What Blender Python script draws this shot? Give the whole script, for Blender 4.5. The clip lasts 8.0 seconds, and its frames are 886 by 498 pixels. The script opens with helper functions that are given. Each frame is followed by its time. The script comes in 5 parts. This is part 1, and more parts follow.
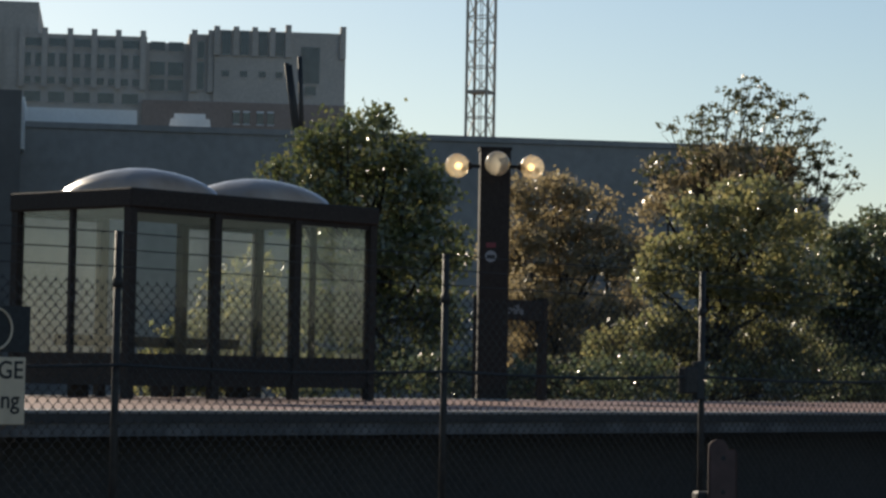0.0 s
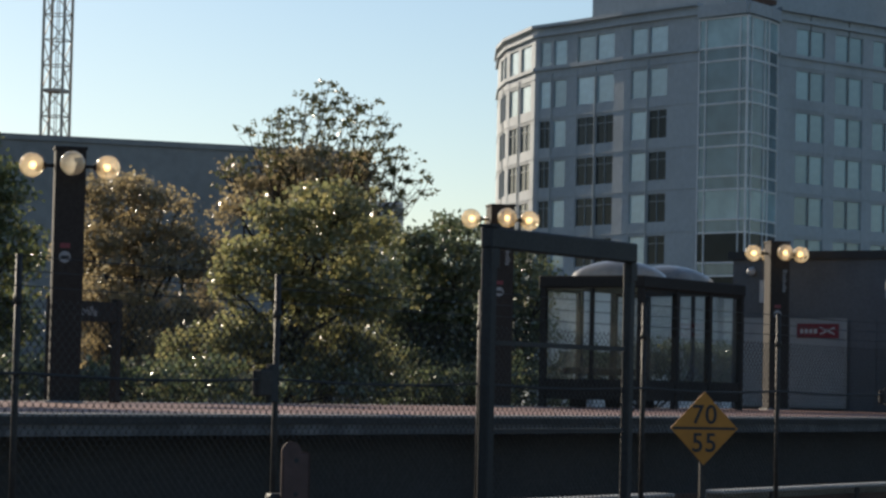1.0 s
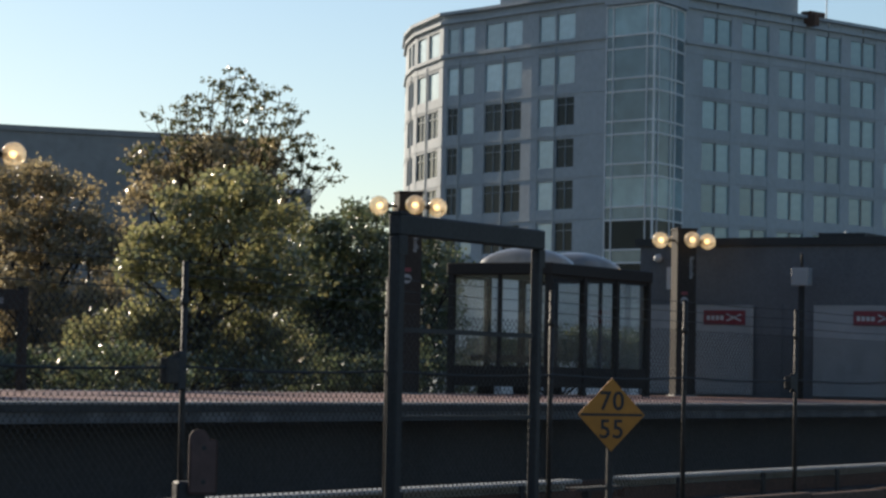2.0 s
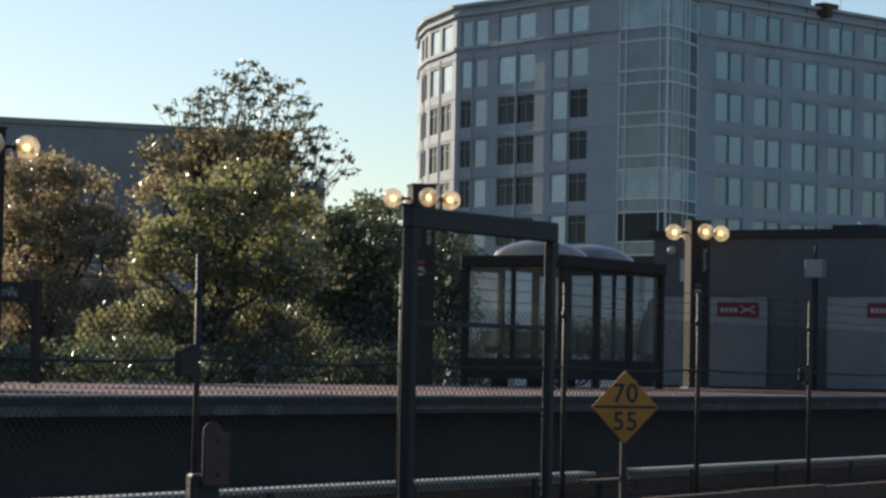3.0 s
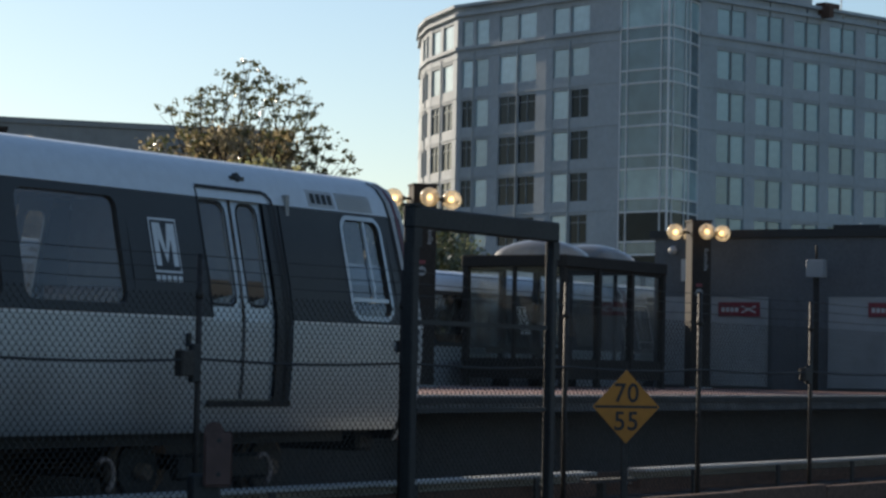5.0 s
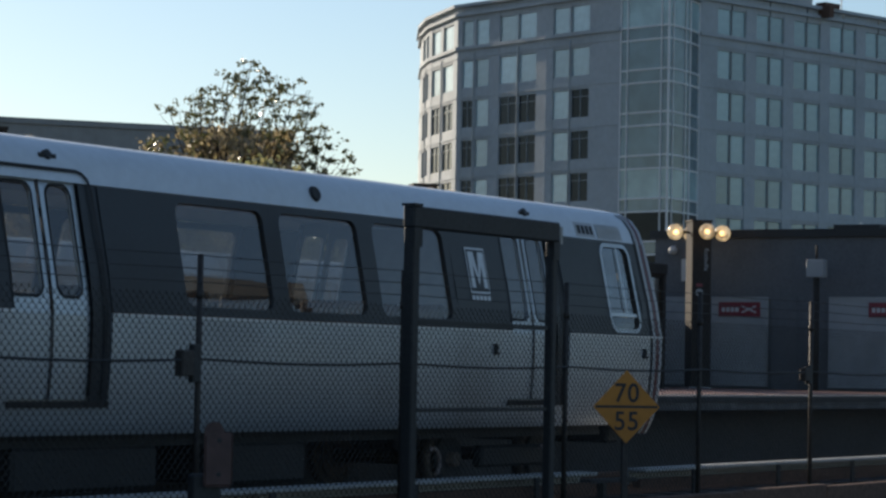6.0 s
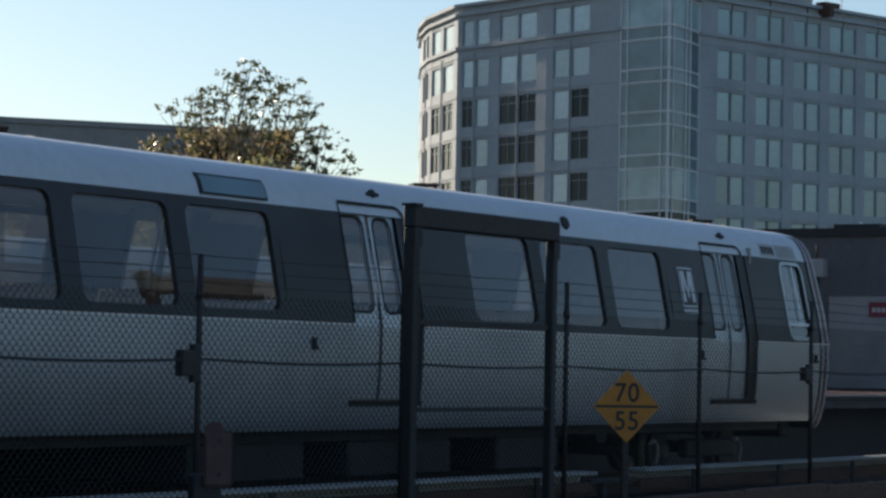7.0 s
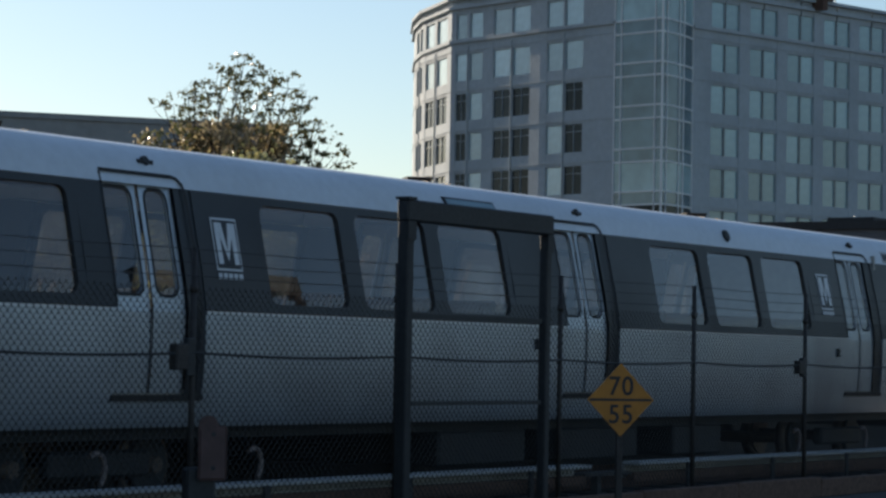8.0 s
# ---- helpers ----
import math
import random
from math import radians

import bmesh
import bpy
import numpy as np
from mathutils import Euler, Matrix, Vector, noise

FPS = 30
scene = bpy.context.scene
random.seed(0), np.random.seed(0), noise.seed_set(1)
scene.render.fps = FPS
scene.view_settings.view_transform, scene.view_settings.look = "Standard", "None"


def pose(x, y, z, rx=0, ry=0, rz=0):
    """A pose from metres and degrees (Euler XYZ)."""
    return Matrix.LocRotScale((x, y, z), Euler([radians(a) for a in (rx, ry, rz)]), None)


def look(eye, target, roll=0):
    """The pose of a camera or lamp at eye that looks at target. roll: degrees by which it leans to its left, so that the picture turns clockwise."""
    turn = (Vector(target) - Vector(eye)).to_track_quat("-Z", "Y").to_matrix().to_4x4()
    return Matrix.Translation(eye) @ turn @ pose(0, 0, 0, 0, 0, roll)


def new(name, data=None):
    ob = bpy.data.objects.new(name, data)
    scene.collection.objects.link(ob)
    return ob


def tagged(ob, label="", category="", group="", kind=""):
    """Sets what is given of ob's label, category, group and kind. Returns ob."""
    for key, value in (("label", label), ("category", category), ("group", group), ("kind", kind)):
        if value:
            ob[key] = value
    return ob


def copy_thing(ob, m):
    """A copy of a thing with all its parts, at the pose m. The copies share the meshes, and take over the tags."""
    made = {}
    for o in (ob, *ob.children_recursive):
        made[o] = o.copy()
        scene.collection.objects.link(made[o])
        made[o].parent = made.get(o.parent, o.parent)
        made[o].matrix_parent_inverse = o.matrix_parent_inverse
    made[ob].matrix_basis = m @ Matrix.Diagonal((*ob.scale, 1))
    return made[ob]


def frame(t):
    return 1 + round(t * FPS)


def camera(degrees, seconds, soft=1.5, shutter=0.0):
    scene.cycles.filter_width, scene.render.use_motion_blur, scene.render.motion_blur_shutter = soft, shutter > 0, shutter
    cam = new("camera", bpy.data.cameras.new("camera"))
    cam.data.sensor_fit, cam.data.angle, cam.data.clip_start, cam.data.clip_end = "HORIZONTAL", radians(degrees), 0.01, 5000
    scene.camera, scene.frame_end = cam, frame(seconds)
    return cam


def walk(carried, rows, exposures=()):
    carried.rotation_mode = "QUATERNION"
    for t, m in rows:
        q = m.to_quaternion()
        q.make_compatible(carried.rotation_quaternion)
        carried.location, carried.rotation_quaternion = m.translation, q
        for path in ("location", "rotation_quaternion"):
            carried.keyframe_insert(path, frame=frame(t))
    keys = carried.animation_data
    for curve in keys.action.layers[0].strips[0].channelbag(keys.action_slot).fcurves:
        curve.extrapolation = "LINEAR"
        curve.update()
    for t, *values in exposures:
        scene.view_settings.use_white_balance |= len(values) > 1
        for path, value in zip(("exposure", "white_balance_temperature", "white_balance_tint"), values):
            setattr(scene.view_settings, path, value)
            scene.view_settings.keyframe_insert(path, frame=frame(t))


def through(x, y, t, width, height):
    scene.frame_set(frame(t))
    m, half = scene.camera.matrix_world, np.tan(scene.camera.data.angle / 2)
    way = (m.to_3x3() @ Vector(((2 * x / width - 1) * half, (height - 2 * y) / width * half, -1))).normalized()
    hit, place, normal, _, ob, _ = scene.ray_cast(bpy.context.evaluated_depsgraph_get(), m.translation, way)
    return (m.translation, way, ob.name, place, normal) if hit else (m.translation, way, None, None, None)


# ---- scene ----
# The camera stands still on the far side of a fence and pans along the tracks.
# x runs along the tracks, y away from the camera across them, z up; the platform's top is at 0.95.
EYE = (0.0, 0.0, 1.305)
cam = camera(19.14, 8.0, soft=2.7)
ROWS = [
    (0.0, -47.751, 2.755, 1.045), (0.5, -51.573, 2.837, 1.155), (1.0, -56.99, 2.993, 1.256),
    (1.5, -59.483, 3.074, 1.306), (2.0, -59.004, 2.752, 1.146), (3.5, -58.7, 2.576, 1.07),
    (4.0, -58.695, 2.577, 1.079), (4.5, -58.692, 2.577, 1.08), (6.0, -58.686, 2.577, 1.061),
    (6.5, -58.684, 2.569, 1.03), (7.0, -58.683, 2.572, 1.035), (7.5, -58.682, 2.574, 1.024),
    (8.0, -58.817, 2.435, 0.983),
]
walk(cam, [(t, pose(*EYE, 0, 0, yaw) @ pose(0, 0, 0, 90 + pitch) @ pose(0, 0, 0, 0, 0, roll)) for t, yaw, pitch, roll in ROWS],
     [(0.0, 0.15, 6600, 9), (1.0, 0.40, 6500, 9.5), (1.5, 0.57, 6450, 9.5), (2.0, 0.46, 6450, 9.5), (4.5, 0.47, 6450, 9.5), (8.0, 0.47, 6400, 9.5)])

# ---- light ----
SUN_AZIMUTH, SUN_HEIGHT = 71.5, 21.0   # degrees from +x towards +y, and above the horizon
world = bpy.data.worlds.new("sky")
scene.world = world
world.use_nodes = True
wn, wl = world.node_tree.nodes, world.node_tree.links
sky = wn.new("ShaderNodeTexSky")
sky.sky_type, sky.sun_disc = "NISHITA", False
sky.sun_elevation, sky.sun_rotation = radians(SUN_HEIGHT), radians(90 - SUN_AZIMUTH)
sky.air_density, sky.dust_density, sky.ozone_density = 1.0, 0.5, 2.5
wl.new(sky.outputs[0], wn["Background"].inputs[0])
wn["Background"].inputs[1].default_value = 0.085
sun = new("sun", bpy.data.lights.new("sun", "SUN"))
sun.data.energy, sun.data.angle, sun.data.color = 5.0, radians(0.6), (1.0, 0.86, 0.68)
ca, sa = math.cos(radians(SUN_AZIMUTH)), math.sin(radians(SUN_AZIMUTH))
sun.matrix_world = look((60 * ca, 60 * sa, 60 * math.tan(radians(SUN_HEIGHT))), (0, 0, 0))


# ---- materials ----
def mat(name, colour, rough=0.7, metal=0.0, vary=0.25, grain=8.0, bump=0.15, dirt=None, dirt_amount=0.3, dirt_scale=0.7,
        random_shift=0.0, spec=0.5, glow=None, glow_strength=0.0):
    """A surface with fine grain, larger stains and a little relief."""
    m = bpy.data.materials.new(name)
    m.use_nodes = True
    n, l = m.node_tree.nodes, m.node_tree.links
    b = n["Principled BSDF"]
    tc = n.new("ShaderNodeTexCoord")
    fine = n.new("ShaderNodeTexNoise")
    fine.inputs["Scale"].default_value, fine.inputs["Detail"].default_value = grain, 6
    l.new(tc.outputs["Object"], fine.inputs["Vector"])
    big = n.new("ShaderNodeTexNoise")
    big.inputs["Scale"].default_value, big.inputs["Detail"].default_value = dirt_scale, 4
    l.new(tc.outputs["Object"], big.inputs["Vector"])
    ramp = n.new("ShaderNodeMapRange")
    ramp.inputs[1].default_value, ramp.inputs[2].default_value = 0.3, 0.7
    ramp.inputs[3].default_value, ramp.inputs[4].default_value = 1 - vary, 1 + vary
    l.new(fine.outputs[0], ramp.inputs[0])
    col = n.new("ShaderNodeMix")
    col.data_type, col.blend_type = "RGBA", "MULTIPLY"
    col.inputs["Factor"].default_value = 1.0
    col.inputs["A"].default_value = (*colour, 1)
    l.new(ramp.outputs[0], col.inputs["B"])
    stain = n.new("ShaderNodeMapRange")
    stain.inputs[1].default_value, stain.inputs[2].default_value = 0.48, 0.7
    stain.inputs[3].default_value, stain.inputs[4].default_value = 0.0, dirt_amount
    l.new(big.outputs[0], stain.inputs[0])
    mixed = n.new("ShaderNodeMix")
    mixed.data_type = "RGBA"
    l.new(stain.outputs[0], mixed.inputs["Factor"])
    l.new(col.outputs["Result"], mixed.inputs["A"])
    mixed.inputs["B"].default_value = (*(dirt or [c * 0.45 for c in colour]), 1)
    last = mixed.outputs["Result"]
    if random_shift:
        info = n.new("ShaderNodeObjectInfo")
        hue = n.new("ShaderNodeHueSaturation")
        mr = n.new("ShaderNodeMapRange")
        mr.inputs[3].default_value, mr.inputs[4].default_value = 1 - random_shift, 1 + random_shift
        l.new(info.outputs["Random"], mr.inputs[0])
        l.new(mr.outputs[0], hue.inputs["Value"])
        l.new(last, hue.inputs["Color"])
        last = hue.outputs[0]
    l.new(last, b.inputs["Base Color"])
    rr = n.new("ShaderNodeMapRange")
    rr.inputs[3].default_value, rr.inputs[4].default_value = max(rough - 0.12, 0.02), min(rough + 0.12, 1)
    l.new(big.outputs[0], rr.inputs[0])
    l.new(rr.outputs[0], b.inputs["Roughness"])
    b.inputs["Metallic"].default_value = metal
    b.inputs["Specular IOR Level"].default_value = spec
    if bump:
        bp = n.new("ShaderNodeBump")
        bp.inputs["Strength"].default_value, bp.inputs["Distance"].default_value = bump, 0.01
        l.new(fine.outputs[0], bp.inputs["Height"])
        l.new(bp.outputs[0], b.inputs["Normal"])
    if glow:
        b.inputs["Emission Color"].default_value = (*glow, 1)
        b.inputs["Emission Strength"].default_value = glow_strength
    return m


def glass(name, tint, clear, rough=0.02, film=None, film_amount=0.0, gloss_face=0.05, rise=5.0):
    """A thin pane: mirror gloss by Fresnel over a tinted see-through body, with an optional dusty film."""
    m = bpy.data.materials.new(name)
    m.use_nodes = True
    n, l = m.node_tree.nodes, m.node_tree.links
    out = n["Material Output"]
    n.remove(n["Principled BSDF"])
    see = n.new("ShaderNodeBsdfTransparent")
    see.inputs[0].default_value = (*[c * clear for c in tint], 1)
    body = see
    if film:
        back, face, dust = n.new("ShaderNodeBsdfTranslucent"), n.new("ShaderNodeBsdfDiffuse"), n.new("ShaderNodeMixShader")
        back.inputs[0].default_value = face.inputs[0].default_value = (*film, 1)
        l.new(face.outputs[0], dust.inputs[1])
        l.new(back.outputs[0], dust.inputs[2])
        tc, no = n.new("ShaderNodeTexCoord"), n.new("ShaderNodeTexNoise")
        no.inputs["Scale"].default_value, no.inputs["Detail"].default_value = 1.3, 5
        l.new(tc.outputs["Object"], no.inputs["Vector"])
        mr = n.new("ShaderNodeMapRange")
        mr.inputs[1].default_value, mr.inputs[2].default_value = 0.3, 0.75
        mr.inputs[3].default_value, mr.inputs[4].default_value = film_amount * 0.5, film_amount * 1.5
        l.new(no.outputs[0], mr.inputs[0])
        body = n.new("ShaderNodeMixShader")
        l.new(mr.outputs[0], body.inputs[0])
        l.new(see.outputs[0], body.inputs[1])
        l.new(dust.outputs[0], body.inputs[2])
    gloss = n.new("ShaderNodeBsdfGlossy")
    gloss.inputs["Roughness"].default_value = rough
    lw = n.new("ShaderNodeLayerWeight")
    lw.inputs[0].default_value = 0.5
    power, scale = n.new("ShaderNodeMath"), n.new("ShaderNodeMath")
    power.operation, scale.operation = "POWER", "MULTIPLY_ADD"
    power.inputs[1].default_value = rise
    scale.inputs[1].default_value, scale.inputs[2].default_value = 1 - gloss_face, gloss_face
    l.new(lw.outputs["Facing"], power.inputs[0])
    l.new(power.outputs[0], scale.inputs[0])
    fr = scale
    mix = n.new("ShaderNodeMixShader")
    l.new(fr.outputs[0], mix.inputs[0])
    l.new(body.outputs[0], mix.inputs[1])
    l.new(gloss.outputs[0], mix.inputs[2])
    l.new(mix.outputs[0], out.inputs[0])
    return m


def leaf_material(name, c1, c2, c3, through=0.45):
    m = bpy.data.materials.new(name)
    m.use_nodes = True
    n, l = m.node_tree.nodes, m.node_tree.links
    out = n["Material Output"]
    n.remove(n["Principled BSDF"])
    geo = n.new("ShaderNodeNewGeometry")
    ramp = n.new("ShaderNodeValToRGB")
    e = ramp.color_ramp.elements
    e[0].position, e[0].color = 0.0, (*c1, 1)
    e[1].position, e[1].color = 1.0, (*c3, 1)
    mid = e.new(0.6)
    mid.color = (*c2, 1)
    l.new(geo.outputs["Random Per Island"], ramp.inputs[0])
    d, t, g = n.new("ShaderNodeBsdfDiffuse"), n.new("ShaderNodeBsdfTranslucent"), n.new("ShaderNodeBsdfGlossy")
    g.inputs["Roughness"].default_value = 0.28
    l.new(ramp.outputs[0], d.inputs[0])
    l.new(ramp.outputs[0], t.inputs[0])
    mx = n.new("ShaderNodeMixShader")
    mx.inputs[0].default_value = through
    l.new(d.outputs[0], mx.inputs[1])
    l.new(t.outputs[0], mx.inputs[2])
    my = n.new("ShaderNodeMixShader")
    my.inputs[0].default_value = 0.11
    l.new(mx.outputs[0], my.inputs[1])
    l.new(g.outputs[0], my.inputs[2])
    l.new(my.outputs[0], out.inputs[0])
    return m


GROUND = mat("ballast_ground", (0.048, 0.045, 0.043), 0.95, vary=0.5, grain=14, bump=0.8, dirt_scale=0.4)
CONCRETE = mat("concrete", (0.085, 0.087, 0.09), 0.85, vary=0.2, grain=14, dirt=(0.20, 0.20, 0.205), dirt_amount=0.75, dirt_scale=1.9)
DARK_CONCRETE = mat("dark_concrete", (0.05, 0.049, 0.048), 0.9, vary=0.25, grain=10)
TILE = mat("red_tile", (0.225, 0.118, 0.092), 0.65, vary=0.15, grain=30, random_shift=0.18)
GRANITE = mat("granite_edge", (0.30, 0.285, 0.27), 0.65, vary=0.15, grain=60, random_shift=0.12)
BRONZE = mat("bronze_paint", (0.036, 0.032, 0.029), 0.7, vary=0.25, grain=25, spec=0.15, dirt_amount=0.04)
BLACK = mat("black_paint", (0.030, 0.032, 0.034), 0.6, vary=0.25, grain=25, spec=0.3)
STEEL = mat("galvanised_steel", (0.30, 0.31, 0.32), 0.5, metal=0.6, vary=0.15, grain=30)
RUST = mat("rusty_steel", (0.12, 0.07, 0.05), 0.8, metal=0.3, vary=0.35, grain=18)
POST = mat("weathered_post", (0.042, 0.038, 0.036), 0.6, metal=0.0, vary=0.3, grain=25, spec=0.25, dirt_amount=0.06)
COVER = mat("cover_board", (0.37, 0.37, 0.355), 0.55, vary=0.1, grain=12, dirt_amount=0.4, dirt_scale=2)
WIRE = mat("dull_wire", (0.03, 0.03, 0.03), 0.7, metal=0.0, vary=0.1, grain=40, bump=0)
SILVER = mat("brushed_aluminium", (0.50, 0.54, 0.58), 0.42, metal=0.7, vary=0.06, grain=30, bump=0.03, dirt=(0.20, 0.16, 0.13), dirt_amount=0.35, dirt_scale=0.6)
BELT_SHINE = mat("belt_shine", (0.66, 0.68, 0.70), 0.4, metal=0.4, vary=0.05, grain=20, bump=0.0)
MARK = mat("pale_badge_paint", (0.62, 0.64, 0.66), 0.5, vary=0.06, grain=12, dirt_amount=0.15)
CAR_ROOF = mat("pale_roof_paint", (0.62, 0.66, 0.70), 0.4, metal=0.1, vary=0.05, grain=10, bump=0.02, dirt_amount=0.12)
CAR_BLACK = mat("dark_brown_band", (0.025, 0.028, 0.032), 0.45, spec=0.4, vary=0.1, grain=20, bump=0.02)
RUBBER = mat("rubber", (0.022, 0.022, 0.023), 0.8, vary=0.2)
WHEEL = mat("wheel_steel", (0.14, 0.11, 0.09), 0.6, metal=0.4, vary=0.3)
RIM_GLEAM = mat("rim_gleam", (0.24, 0.19, 0.175), 0.55, vary=0.2, grain=20, dirt_amount=0.4)
WHITE = mat("white_paint", (0.75, 0.75, 0.74), 0.5, vary=0.06, grain=12, dirt_amount=0.15)
PANEL = mat("grey_white_panel", (0.42, 0.43, 0.44), 0.55, vary=0.05, grain=6, dirt_amount=0.3)
RED = mat("red_sign", (0.17, 0.022, 0.034), 0.5, vary=0.08, grain=12)
YELLOW = mat("yellow_sign", (0.42, 0.165, 0.012), 0.55, vary=0.1, grain=10, dirt_amount=0.35)
CREAM = mat("cream_sign", (0.62, 0.50, 0.36), 0.6, vary=0.08, grain=10)
PINK = mat("faded_red_plate", (0.085, 0.05, 0.045), 0.75, vary=0.25, grain=12, dirt_amount=0.6, dirt_scale=3)
DOOR_PANEL = mat("door_panel", (0.27, 0.285, 0.30), 0.5, vary=0.06, grain=5, dirt_amount=0.35, dirt_scale=1.1)
MAROON = mat("maroon_stripe", (0.13, 0.035, 0.045), 0.45, vary=0.1, grain=12)
STATION = mat("station_wall", (0.10, 0.108, 0.12), 0.85, vary=0.12, grain=16, dirt_amount=0.35)
GREY_SEAT = mat("seat_vinyl", (0.20, 0.12, 0.07), 0.7, vary=0.1)
INTERIOR = mat("car_interior", (0.35, 0.34, 0.32), 0.7, vary=0.1)
BARK = mat("bark", (0.05, 0.042, 0.036), 0.95, vary=0.4, grain=20, bump=0.6, spec=0.1)
CAR_GLASS = glass("car_window_glass", (0.66, 0.72, 0.74), 0.7, film=(0.5, 0.5, 0.5), film_amount=0.08, gloss_face=0.08, rise=3.0)
SHELTER_GLASS = glass("shelter_glass", (0.975, 0.99, 0.985), 0.985, rough=0.03, film=(0.7, 0.78, 0.8), film_amount=0.006, gloss_face=0.004, rise=2.6)
DUSTY_GLASS = glass("dusty_shelter_glass", (0.97, 0.985, 0.98), 0.98, rough=0.05, film=(0.68, 0.74, 0.76), film_amount=0.035, gloss_face=0.01, rise=2.6)
DOME = glass("dome_plastic", (0.75, 0.78, 0.80), 0.4, rough=0.3, film=(0.42, 0.43, 0.44), film_amount=0.6, gloss_face=0.02)
GLOBE = glass("globe_plastic", (1.0, 0.93, 0.78), 0.80, rough=0.1, film=(0.85, 0.78, 0.62), film_amount=0.45)
BULB = mat("lamp_bulb", (1, 0.7, 0.35), 0.5, vary=0, bump=0, glow=(1.0, 0.62, 0.25), glow_strength=5.5)
HEADLIGHT = mat("headlight", (1, 0.9, 0.7), 0.4, vary=0, bump=0, glow=(1.0, 0.5, 0.28), glow_strength=3.0)
OFFICE = mat("precast_stone", (0.375, 0.41, 0.43), 0.8, vary=0.08, grain=2.0, bump=0.05, dirt_amount=0.25, dirt_scale=0.15)
WINDOW_FRAME = mat("window_frame_metal", (0.34, 0.38, 0.40), 0.5, vary=0.05, grain=2.0, bump=0.0)
OFFICE_PALE = mat("pale_spandrel", (0.74, 0.75, 0.75), 0.6, vary=0.05, grain=2.0, bump=0.0, dirt_amount=0.1)
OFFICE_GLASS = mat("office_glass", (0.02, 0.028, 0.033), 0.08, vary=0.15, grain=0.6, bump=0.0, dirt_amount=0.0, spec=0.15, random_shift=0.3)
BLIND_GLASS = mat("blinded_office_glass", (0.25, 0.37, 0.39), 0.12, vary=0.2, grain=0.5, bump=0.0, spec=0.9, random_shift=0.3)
# curved wing's blinds: the reflected sky is mixed into this pale base colour
SKY_BLIND_GLASS = mat("sky_blind_glass", (0.40, 0.53, 0.56), 0.10, vary=0.2, grain=0.5, bump=0.0, spec=1.0, random_shift=0.25)
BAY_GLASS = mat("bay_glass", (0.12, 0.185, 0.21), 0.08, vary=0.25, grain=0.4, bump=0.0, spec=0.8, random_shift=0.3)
BROWN_WALL = mat("brown_wall", (0.27, 0.268, 0.262), 0.9, vary=0.1, grain=3, bump=0.1, dirt_scale=0.2)
DARK_WALL = mat("dark_brown_wall", (0.13, 0.128, 0.125), 0.9, vary=0.1, grain=3, bump=0.1, dirt_scale=0.2)
BRICK = mat("tan_brick", (0.47, 0.435, 0.395), 0.9, vary=0.1, grain=3, bump=0.1, dirt_scale=0.1)
RED_BRICK = mat("red_brick", (0.30, 0.24, 0.21), 0.9, vary=0.1, grain=3, bump=0.1, dirt_scale=0.1)
DARK_GLASS = mat("dark_window", (0.035, 0.04, 0.045), 0.15, vary=0.2, grain=1, bump=0, spec=0.8)
CRANE = mat("crane_paint", (0.46, 0.40, 0.33), 0.6, vary=0.15, grain=6)
LEAF_A = leaf_material("dark_green_leaf", (0.085, 0.112, 0.043), (0.135, 0.16, 0.06), (0.24, 0.225, 0.08), 0.5)
LEAF_B = leaf_material("autumn_green_leaf", (0.155, 0.17, 0.078), (0.235, 0.235, 0.102), (0.38, 0.33, 0.14), 0.66)
LEAF_C = leaf_material("rusty_leaf", (0.235, 0.20, 0.12), (0.34, 0.275, 0.15), (0.43, 0.335, 0.175), 0.68)
LEAF_D = leaf_material("deep_green_leaf", (0.085, 0.115, 0.058), (0.12, 0.15, 0.07), (0.2, 0.19, 0.085), 0.5)
CAR_GLASS_DARK = glass("cab_glass", (0.55, 0.62, 0.66), 0.7, film=(0.25, 0.25, 0.25), film_amount=0.02, gloss_face=0.12, rise=2.5)


# ---- mesh tools ----
def mesh_of(name, bm, material):
    me = bpy.data.meshes.new(name)
    bm.normal_update()
    bm.to_mesh(me)
    bm.free()
    for m in (material if isinstance(material, (list, tuple)) else [material]):
        me.materials.append(m)
    return me


def part(name, bm, material, parent=None, label=""):
    ob = new(name, mesh_of(name, bm, material))
    ob.parent = parent
    return tagged(ob, label)


def thing(name, label, category, group="", kind="", m=None):
    ob = new(name)
    ob.empty_display_size = 0.2
    if m is not None:
        ob.matrix_basis = m
    return tagged(ob, label, category, group, kind)


def box(bm, x0, x1, y0, y1, z0, z1, bevel=0.0):
    v = [bm.verts.new(p) for p in ((x0, y0, z0), (x1, y0, z0), (x1, y1, z0), (x0, y1, z0), (x0, y0, z1), (x1, y0, z1), (x1, y1, z1), (x0, y1, z1))]
    f = [bm.faces.new([v[i] for i in q]) for q in ((3, 2, 1, 0), (4, 5, 6, 7), (0, 1, 5, 4), (1, 2, 6, 5), (2, 3, 7, 6), (3, 0, 4, 7))]
    if bevel:
        bmesh.ops.bevel(bm, geom=list({e for q in f for e in q.edges}), offset=bevel, segments=1, affect="EDGES")
    return v


